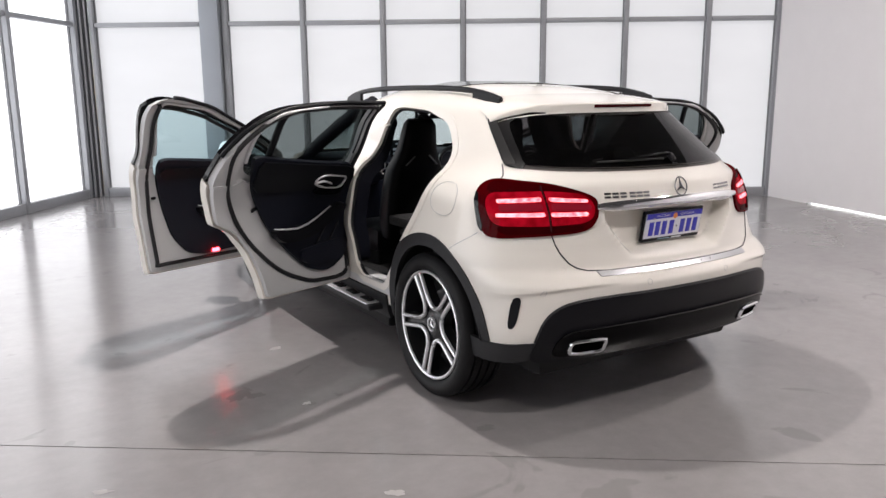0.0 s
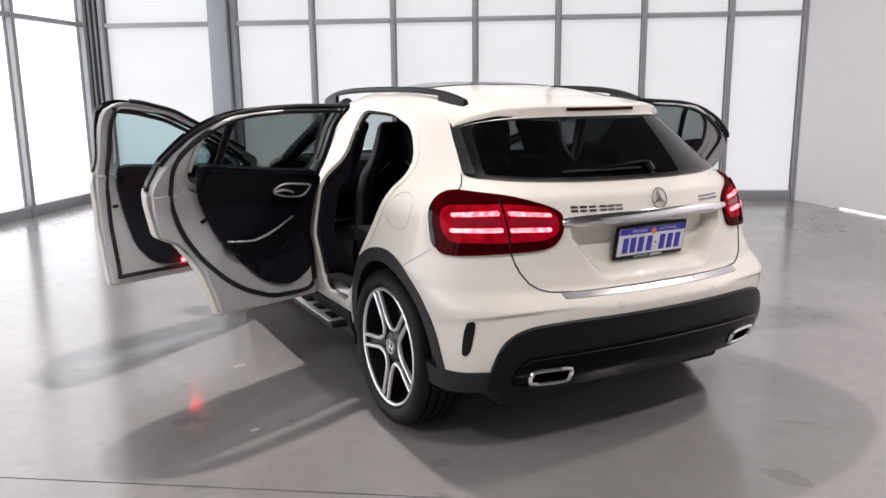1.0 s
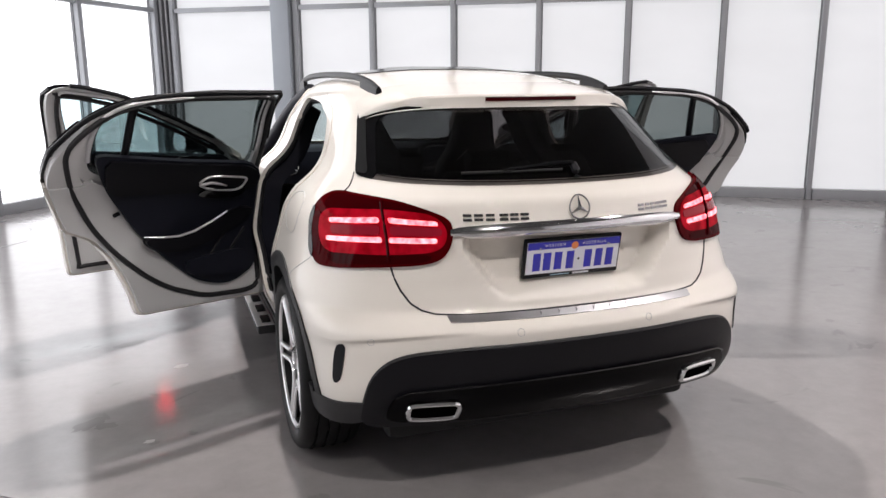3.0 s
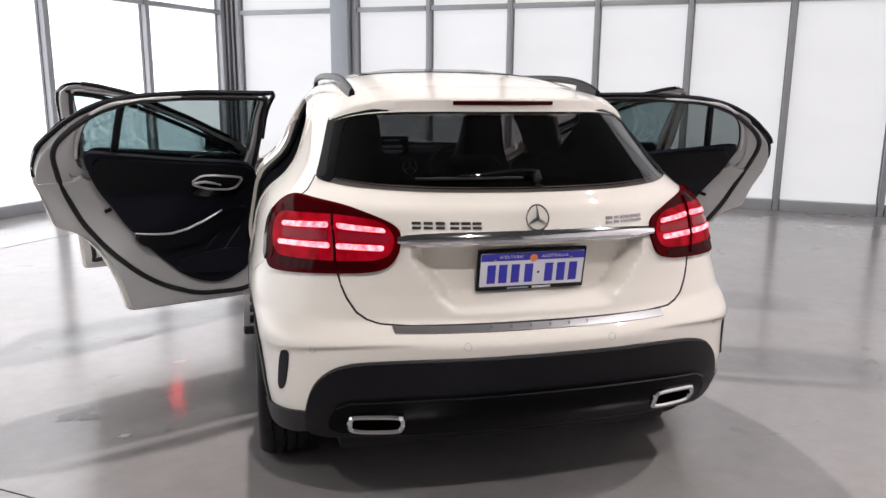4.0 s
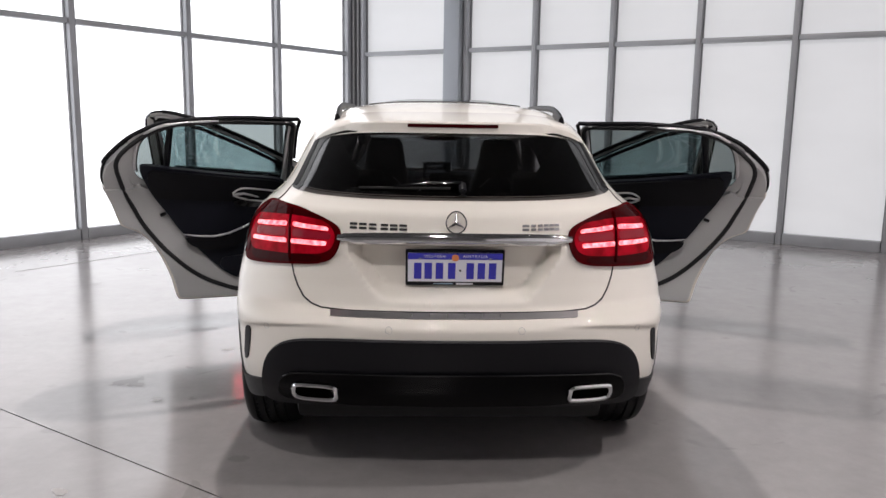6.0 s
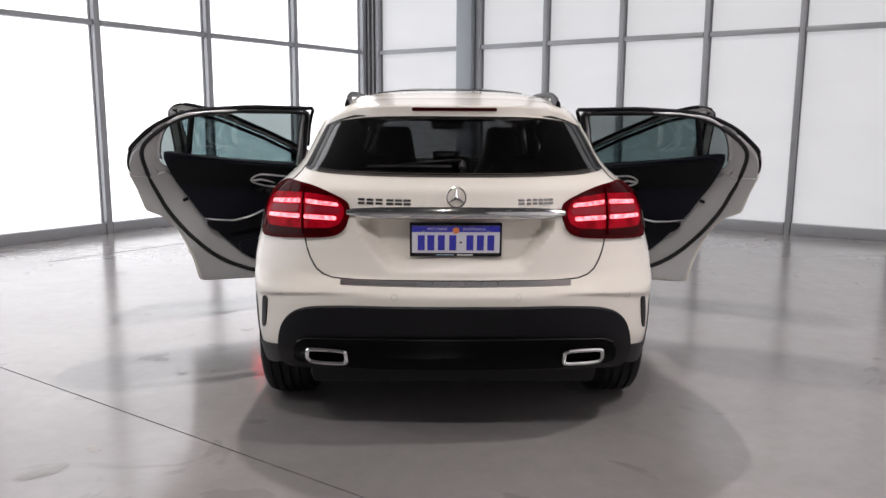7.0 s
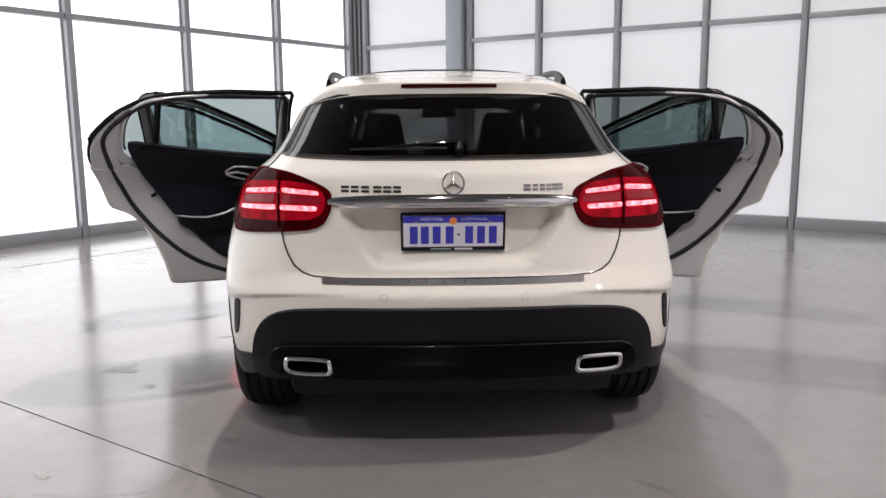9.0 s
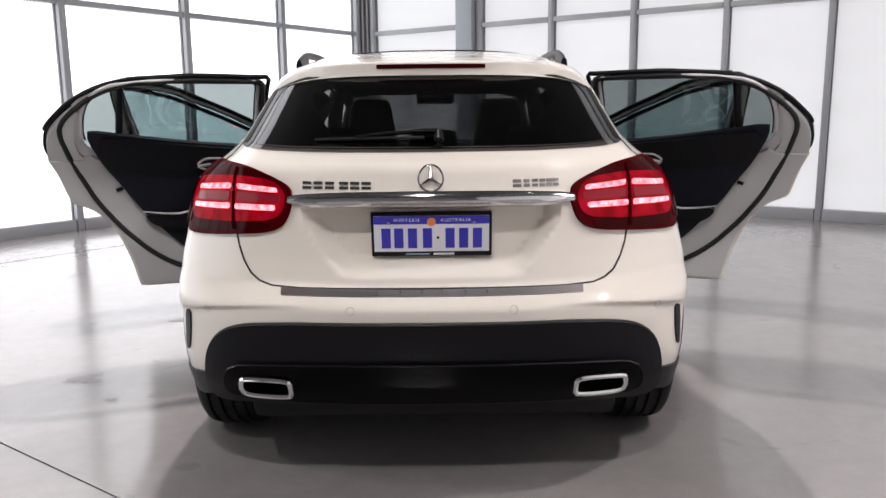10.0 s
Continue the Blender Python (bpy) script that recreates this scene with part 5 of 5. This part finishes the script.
def door(kind, sgn):
    rearmost = kind == "rear"
    outline_, win, trim = (REAR_DOOR, WIN_REAR, TRIM_REAR) if rearmost else (FRONT_DOOR, WIN_FRONT, TRIM_FRONT)
    hy, ang = (HINGE_R, OPEN_R) if rearmost else (HINGE_F, OPEN_F)
    ang = ang[sgn]
    h = Matrix.Translation((sgn * HINGE_X, hy, 0))
    shift = Matrix.Translation((-0.045 if sgn > 0 else 0.0, 0, 0))
    root = empty(kind + "_door", shift @ h @ Matrix.Rotation(radians(ang) * sgn, 4, "Z") @ h.inverted(), car)
    root["label"] = "open white " + kind + " door with dark trim inside"

    def add(name, bm, mat, label="", parent=None):
        return part(name, bm if sgn > 0 else mirror_x(bm), mat, parent or root, label)

    def inner(pts, step, off, thick):
        p = np.asarray(pts, float)
        a = 0.5 * np.sum(p[:, 0] * np.roll(p[:, 1], -1) - np.roll(p[:, 0], -1) * p[:, 1])
        return sheet(p, right, step, off, thick)

    def back_of(poly):
        return np.array([tuple(q) for q in clip([Vector(q) for q in poly], Vector((0.30 if rearmost else 1.12, 0)), Vector((-1, 0)))])

    low, high = cut_z(outline_, 1.085, False), cut_z(outline_, 1.085, True)
    add("door_panel", sheet(low, right, 0.022, 0.003, 0.045, [win]), PAINT, "white painted door panel")
    rim = 0.05 if rearmost else 0.10
    add("window_frame", frame_ring(win, outline_, rim, 0.002, on_side, 0.004, 0.02), BLACK_GLOSS, "gloss black outer window frame")
    if rearmost:
        add("outer_corner", sheet(back_of(high), right, 0.014, 0.002, 0.020, [shrink(win, -0.035)]), BLACK_GLOSS, "gloss black outer corner")
    add("inner_shell", sheet(cut_z(shrink(outline_, 0.012), 1.085, False), flank, 0.022, -0.040, 0.03, [win]), SHUT_SHADED, "white inner door shell, darkened for shade")
    add("inner_frame", frame_ring(win, outline_, rim - 0.005, 0.012, in_side, -0.020, 0.043), SHUT_SHADED, "white inner window frame, darkened for shade")
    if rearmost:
        add("inner_corner", sheet(back_of(cut_z(shrink(outline_, 0.012), 1.05, True)), flank, 0.014, -0.0215, 0.040, [shrink(win, -0.03)]), SHUT_SHADED, "white inner corner, darkened for shade")
    add("door_seal", tube(loop_on_side(SEAL_REAR if rearmost else shrink(outline_, 0.060), -0.074, 140), 0.0120, True, 8), SEAL, "black rubber door seal")
    top = window_band(outline_, rearmost)
    add("frame_trim", tube([in_side(a, b, -0.052) for a, b in top], 0.0110, seg=8, flat=1.0), BLACK_SATIN, "black trim along the window frame")
    low_z = 1.145 if rearmost else 1.125
    add("window_reveal", tube([in_side(a, b, -0.072) for a, b in upper_run(shrink(win, 0.001), low_z)], 0.0090, seg=8), SILVER, "pale edge round the window")
    add("window_seal", tube([in_side(a, b, -0.066) for a, b in upper_run(shrink(win, 0.011), low_z)], 0.0050, seg=8), SEAL)
    add("window_glass", sheet(shrink(win, -0.012), right, 0.04, -0.018, 0.004), GLASS_REAR_DOOR if rearmost else GLASS_DOOR, "green tinted door glass")
    add("trim_panel", sheet(trim, flank, 0.025, -0.070, 0.022), TRIM, "dark moulded door trim")
    d = 0.0 if rearmost else 1.06
    # shoulder, armrest and pocket of the trim
    belt = chaikin([(0.16 + d, 1.05), (0.55 + d, 1.015), (0.89 + d, 0.995), (0.89 + d, 1.10), (0.82 + d, 1.14), (0.50 + d, 1.168), (0.12 + d, 1.205)] if rearmost else [(1.12, 1.02), (2.0, 0.985), (2.0, 1.06), (1.09, 1.10)], 1)
    add("trim_shoulder", sheet(belt, flank, 0.025, -0.088, 0.016), TRIM_SOFT, "padded trim shoulder")
    arm = chaikin([(0.31 + d, 0.785), (0.48 + d, 0.768), (0.60 + d, 0.80), (0.73 + d, 0.86), (0.85 + d, 0.90), (0.88 + d, 0.86), (0.76 + d, 0.78), (0.62 + d, 0.71), (0.48 + d, 0.68), (0.36 + d, 0.70)], 2)
    add("armrest", sheet(arm, flank, 0.02, -0.086, 0.045), TRIM_SOFT, "padded armrest")
    strip = [(0.315 + d, 0.788), (0.40 + d, 0.775), (0.48 + d, 0.770), (0.56 + d, 0.785), (0.64 + d, 0.817), (0.73 + d, 0.862)]
    add("chrome_strip", tube([in_side(a, b, -0.134) for a, b in strip], lambda t: 0.0035 + 0.003 * math.sin(math.pi * t), seg=6), SILVER, "chrome armrest strip")
    for k in range(2):
        q = [(0.60 + d + 0.10 * k, 0.60), (0.67 + d + 0.10 * k, 0.68), (0.74 + d + 0.10 * k, 0.76)]
        add("pocket_rib", tube([in_side(a, b, -0.096) for a, b in q], 0.006, seg=6), TRIM_SOFT)
    pk = chaikin([(0.52 + d, 0.555), (0.82 + d, 0.53), (0.87 + d, 0.62), (0.80 + d, 0.655), (0.50 + d, 0.63)], 2)
    add("door_pocket", sheet(pk, flank, 0.02, -0.086, 0.03), TRIM, "moulded door pocket")
    # inner handle in its cup
    hp = chaikin([(0.568 + d, 1.003), (0.60 + d, 1.035), (0.64 + d, 1.045), (0.82 + d, 1.022), (0.825 + d, 1.01), (0.795 + d, 0.960), (0.65 + d, 0.975)], 2)
    add("handle_bezel", tube(loop_on_side(hp, -0.128, 40), 0.0060, True, 6), SILVER, "chrome handle surround")
    add("handle_cup", sheet(hp, flank, 0.02, -0.112, 0.006), BLACK_GLOSS)
    add("door_handle", tube([in_side(0.585 + d, 1.003, -0.122), in_side(0.635 + d, 1.012, -0.136), in_side(0.685 + d, 1.000, -0.134), in_side(0.72 + d, 0.988, -0.124)], lambda t: 0.013 - 0.006 * t, seg=8, flat=0.6), SILVER, "chrome inner handle")
    # latch and buffer on the shut face
    ly = (0.215, 0.90) if rearmost else (1.095, 0.86)
    bm = bmesh.new()
    box(bm, in_side(*ly, -0.080), (0.010, 0.032, 0.018), Matrix.Rotation(radians(20 if rearmost else 4), 3, "X"), bevel=0.004)
    add("latch", bm, BLACK_SATIN, "black door latch")
    ly = (-0.015, 1.02) if rearmost else (1.0, 1.0)
    bm = bmesh.new()
    box(bm, in_side(*ly, -0.068), (0.012, 0.016, 0.016), bevel=0.003)
    add("buffer", bm, RUBBER)
    # outside handle
    oy = 0.16 if rearmost else 1.16
    add("outer_handle", tube([on_side(oy, 0.905, 0.006), on_side(oy + 0.03, 0.905, 0.035), on_side(oy + 0.19, 0.905, 0.035), on_side(oy + 0.22, 0.905, 0.006)], 0.011, seg=8), PAINT, "white door handle")
    if rearmost:
        add("window_divider", tube([in_side(0.225 + 0.02 * t, 1.07 + 0.325 * t, -0.045) for t in np.linspace(0, 1, 8)], 0.017, seg=8), BLACK_SATIN, "black window divider")
    else:
        mir = empty("door_mirror", parent=root)
        bm = bmesh.new()
        bmesh.ops.create_uvsphere(bm, u_segments=20, v_segments=12, radius=1.0)
        for v in bm.verts:
            v.co = Vector((v.co.x * 0.115, v.co.y * (0.055 if v.co.y < 0 else 0.10), v.co.z * 0.075)) + Vector((1.015, 1.865, 1.100))
        add("housing", bm, BLACK_GLOSS, "dark glossy mirror housing", mir)
        bm = bmesh.new()
        bmesh.ops.create_uvsphere(bm, u_segments=20, v_segments=8, radius=1.0)
        for v in bm.verts:
            v.co = Vector((v.co.x * 0.10, v.co.y * 0.004, v.co.z * 0.064)) + Vector((1.015, 1.807, 1.100))
        add("mirror_glass", bm, CHROME, "mirror glass", mir)
        add("stalk", tube([(0.84, 1.90, 1.055), (0.96, 1.875, 1.060)], 0.022, seg=8), BLACK_SATIN, "", mir)
        bm = bmesh.new()
        box(bm, in_side(1.495, 0.482, -0.10), (0.012, 0.05, 0.022), bevel=0.003)
        add("door_lamp", bm, RED_LAMP if sgn < 0 else REFLECTOR, "small red door lamp")
    return root


def upper_run(p, z):
    """The points of a closed outline above z, in one run."""
    idx = np.where(p[:, 1] > z)[0]
    gap = np.where(np.diff(idx) > 1)[0]
    if len(gap):
        idx = np.concatenate([idx[gap[0] + 1:], idx[:gap[0] + 1]])
    return p[idx]


def window_band(outline_, rearmost):
    """The upper edge of the door, from back to front."""
    q = shrink(outline_, 0.006)
    idx = np.where((q[:, 1] > (1.19 if rearmost else 1.15)) & (q[:, 0] > (-9 if rearmost else 1.0)))[0]
    gap = np.where(np.diff(idx) > 1)[0]
    if len(gap):
        idx = np.concatenate([idx[gap[0] + 1:], idx[:gap[0] + 1]])
    return q[idx]


OPEN_R, OPEN_F, HINGE_X = {-1: 66.5, 1: 66.0}, {-1: 69.0, 1: 67.5}, 0.895
for side in (-1, 1):
    door("rear", side)
    door("front", side)

# aperture seals on the body
for sgn in (-1, 1):
    for poly in (AP_REAR, AP_FRONT):
        bm = sheet(shrink(poly, -0.034), right, 0.013, 0.004, 0.022, [shrink(poly, 0.004)])
        part("aperture_rim", bm if sgn > 0 else mirror_x(bm), PAINT, car, "white rim of the door opening")
        bm = tube(loop_on_side(shrink(poly, -0.004), -0.022, 110), 0.013, True, 8)
        part("aperture_seal", bm if sgn > 0 else mirror_x(bm), SEAL, car, "black rubber seal round the door opening")
    # Cabin trims thickened inwards to block bright daylight behind the rear window.
    fb = sheet(chaikin([(0.80, 0.50), (1.08, 0.50), (1.05, 1.39), (0.86, 1.39), (0.79, 1.0)], 1), right, 0.04, -0.03, 0.085)
    part("pillar_trim", fb if sgn > 0 else mirror_x(fb), TRIM, car, "dark pillar trim")
    q = sheet(chaikin([(-0.36, 1.0), (-0.06, 1.0), (-0.06, 1.18), (0.03, 1.27), (0.10, 1.33), (0.10, 1.40), (-0.12, 1.40), (-0.30, 1.25)], 1), flank, 0.04, -0.035, 0.22)
    part("front_pillar_trim", tube([(sgn * 0.68, 2.05, 1.02), (sgn * 0.645, 1.80, 1.15), (sgn * 0.605, 1.58, 1.265), (sgn * 0.565, 1.38, 1.36), (sgn * 0.52, 1.22, 1.42)], 0.045, seg=10), TRIM, car, "dark front pillar trim")
    part("quarter_trim", q if sgn > 0 else mirror_x(q), TRIM, car, "dark rear quarter trim")
# fuel flap on the left flank
flap = chaikin([(-0.285, 0.96), (-0.27, 1.05), (-0.17, 1.075), (-0.075, 1.04), (-0.075, 0.95), (-0.16, 0.915), (-0.25, 0.92)], 2)
part("fuel_flap", mirror_x(tube(loop_on_side(flap, 0.0005, 60), 0.0011, True, 6)), STEEL, car, "rounded shut line of the fuel flap")


# ---- cabin ----
def cushion(size, c, m=None, bevel=0.04, puff=0.0):
    bm = bmesh.new()
    box(bm, (0, 0, 0), size, bevel=bevel)
    bmesh.ops.subdivide_edges(bm, edges=list(bm.edges), cuts=1, use_grid_fill=True)
    for v in bm.verts:
        v.co = (m @ v.co if m is not None else v.co) + Vector(c)
    return bm


bm = bmesh.new()
box(bm, (0, 1.30, 0.36), (1.52, 1.9, 0.05), bevel=0.01)
# Slabs above the wheels and under the bench, widened to stop light leaks.
box(bm, (0, 0.08, 0.80), (1.64, 0.80, 0.05), bevel=0.01)
box(bm, (0, -0.42, 0.80), (1.0, 0.30, 0.05), bevel=0.01)
box(bm, (0, 0.42, 0.60), (1.50, 0.04, 0.44), bevel=0.01)
part("cabin_floor", bm, CARPET, car, "black cabin carpet with slabs that stop light leaks")


def front_seat(x):
    s = empty("front_seat", parent=car)
    s["label"] = "black sports seat with fixed headrest"
    lean = Matrix.Rotation(radians(14), 3, "X")
    part("cushion", cushion((0.44, 0.52, 0.16), (x, 1.42, 0.54), bevel=0.05), TRIM_SOFT, s)
    part("base", cushion((0.40, 0.44, 0.14), (x, 1.40, 0.43), bevel=0.02), CARPET, s)
    # back: wide at the shoulders, tapering into the headrest
    bm = bmesh.new()
    rows = []
    for z, w, d in ((0.0, 0.18, 0.085), (0.15, 0.205, 0.09), (0.33, 0.205, 0.085), (0.45, 0.19, 0.075), (0.53, 0.15, 0.065), (0.59, 0.13, 0.06), (0.67, 0.115, 0.058), (0.74, 0.105, 0.05), (0.77, 0.085, 0.03), (0.775, 0.02, 0.01)):
        ring = []
        for k in range(20):
            a = 2 * math.pi * k / 20
            cx, sy = math.cos(a), math.sin(a)
            ring.append(bm.verts.new(lean @ Vector((w * math.copysign(abs(cx) ** 0.55, cx), d * math.copysign(abs(sy) ** 0.6, sy), z)) + Vector((x, 1.15, 0.57))))
        rows.append(ring)
    for A, B in zip(rows, rows[1:]):
        for k in range(20):
            bm.faces.new((A[k], A[(k + 1) % 20], B[(k + 1) % 20], B[k]))
    bmesh.ops.recalc_face_normals(bm, faces=list(bm.faces))
    part("backrest", bm, TRIM_SOFT, s)
    for k in (-0.05, 0.05):
        part("back_trim", tube([lean @ Vector((k * 2.2, -0.075, 0.50)) + Vector((x, 1.15, 0.57)), lean @ Vector((k, -0.075, 0.56)) + Vector((x, 1.15, 0.57))], 0.005, seg=6), STEEL, s)


front_seat(-0.335)
front_seat(0.345)
bench = empty("rear_bench", parent=car)
bench["label"] = "black rear bench with three headrests"
part("cushion", cushion((1.26, 0.48, 0.16), (0, 0.42, 0.56), bevel=0.05), TRIM_SOFT, bench)
lean = Matrix.Rotation(radians(20), 3, "X")
for x, w in ((-0.42, 0.42), (0.0, 0.38), (0.42, 0.42)):
    part("backrest", cushion((w, 0.13, 0.56), (x, 0.08, 0.82), lean, 0.045), TRIM_SOFT, bench)
    part("headrest", cushion((0.24 if x else 0.2, 0.09, 0.14 if x else 0.10), (x, -0.02, 1.125 if x else 1.13), lean, 0.035), TRIM_SOFT, bench)
    for d in (-0.05, 0.05):
        part("headrest_post", tube([(x + d, -0.01, 1.02), (x + d, -0.02, 1.12)], 0.006, seg=6), STEEL, bench)
bm = bmesh.new()
box(bm, (0, -0.40, 0.93), (1.1, 0.46, 0.02), bevel=0.008)
part("parcel_cover", bm, CARPET, car, "black luggage cover")
dash = empty("dashboard", parent=car)
dash["label"] = "black dashboard with round vents and display"
bm = cushion((1.36, 0.46, 0.24), (0, 2.10, 0.93), bevel=0.09)
part("top", bm, TRIM, dash)
bm = cushion((0.34, 0.60, 0.40), (0, 1.85, 0.66), bevel=0.05)
part("console", bm, TRIM, dash)
for x in (-0.55, -0.12, 0.0, 0.12, 0.55):
    c = [(x + 0.045 * math.cos(a), 1.865, 0.935 + 0.045 * math.sin(a)) for a in np.linspace(0, 2 * math.pi, 25)[:-1]]
    v = part("vent_ring", tube(c, 0.007, True, 8), CHROME, dash, "chrome vent ring")
    for k in range(3):
        a = math.pi / 2 + k * 2 * math.pi / 3
        part("vent_vane", tube([(x, 1.868, 0.935), (x + 0.042 * math.cos(a), 1.868, 0.935 + 0.042 * math.sin(a))], 0.004, seg=6), ALU, v)
bm = bmesh.new()
box(bm, (0, 1.82, 1.08), (0.20, 0.018, 0.125), bevel=0.006)
scr = part("display", bm, SCREEN, dash, "black upright display")
for z, w in ((1.115, 0.10), (1.075, 0.14), (1.045, 0.14)):
    bm = bmesh.new()
    box(bm, (-0.01, 1.8095, z), (w, 0.002, 0.012 if z > 1.1 else 0.018))
    part("display_line", bm, glow("lit display line", (0.6, 0.7, 0.8), 0.14), scr, "plain lit bar")
c = [(0.37 + 0.18 * math.cos(a), 1.60 + 0.09 * math.sin(a), 0.92 + 0.16 * math.sin(a)) for a in np.linspace(0, 2 * math.pi, 41)[:-1]]
sw = part("steering_wheel", tube(c, 0.016, True, 10), TRIM_SOFT, car, "black steering wheel")
for a in (math.pi, 0, 1.5 * math.pi):
    part("wheel_spoke", tube([(0.37, 1.62, 0.92), (0.37 + 0.17 * math.cos(a), 1.60 + 0.09 * math.sin(a), 0.92 + 0.15 * math.sin(a))], 0.022, seg=8, flat=0.6), TRIM_SOFT, sw)
part("column", tube([(0.37, 1.62, 0.92), (0.37, 1.95, 0.86)], 0.05, seg=12), TRIM, sw)
mirror = part("cabin_mirror", cushion((0.22, 0.03, 0.065), (0, 1.42, 1.335), bevel=0.012), TRIM, car, "black cabin mirror")
bm = bmesh.new()
box(bm, (0, 1.402, 1.335), (0.20, 0.004, 0.052), bevel=0.001)
part("mirror_glass", bm, CHROME, mirror)
part("mirror_stem", tube([(0, 1.43, 1.36), (0, 1.50, 1.40)], 0.02, seg=8), TRIM, mirror)

# front end, seen from no side but needed for a whole car
for sgn in (-1, 1):
    def nose(x, z):
        return front_glass(x, z)
    bm = sheet(chaikin([(0.42, 0.70), (0.75, 0.74), (0.80, 0.80), (0.60, 0.80), (0.42, 0.76)], 1) * [sgn, 1], nose, 0.03, 0.006, 0.02)
    part("headlamp", bm, CHROME, car, "clear headlamp")
part("grille", sheet(chaikin([(-0.36, 0.52), (0.36, 0.52), (0.40, 0.70), (-0.40, 0.70)], 1), front_glass, 0.03, 0.006, 0.02), BLACK_GLOSS, car, "gloss black radiator grille")
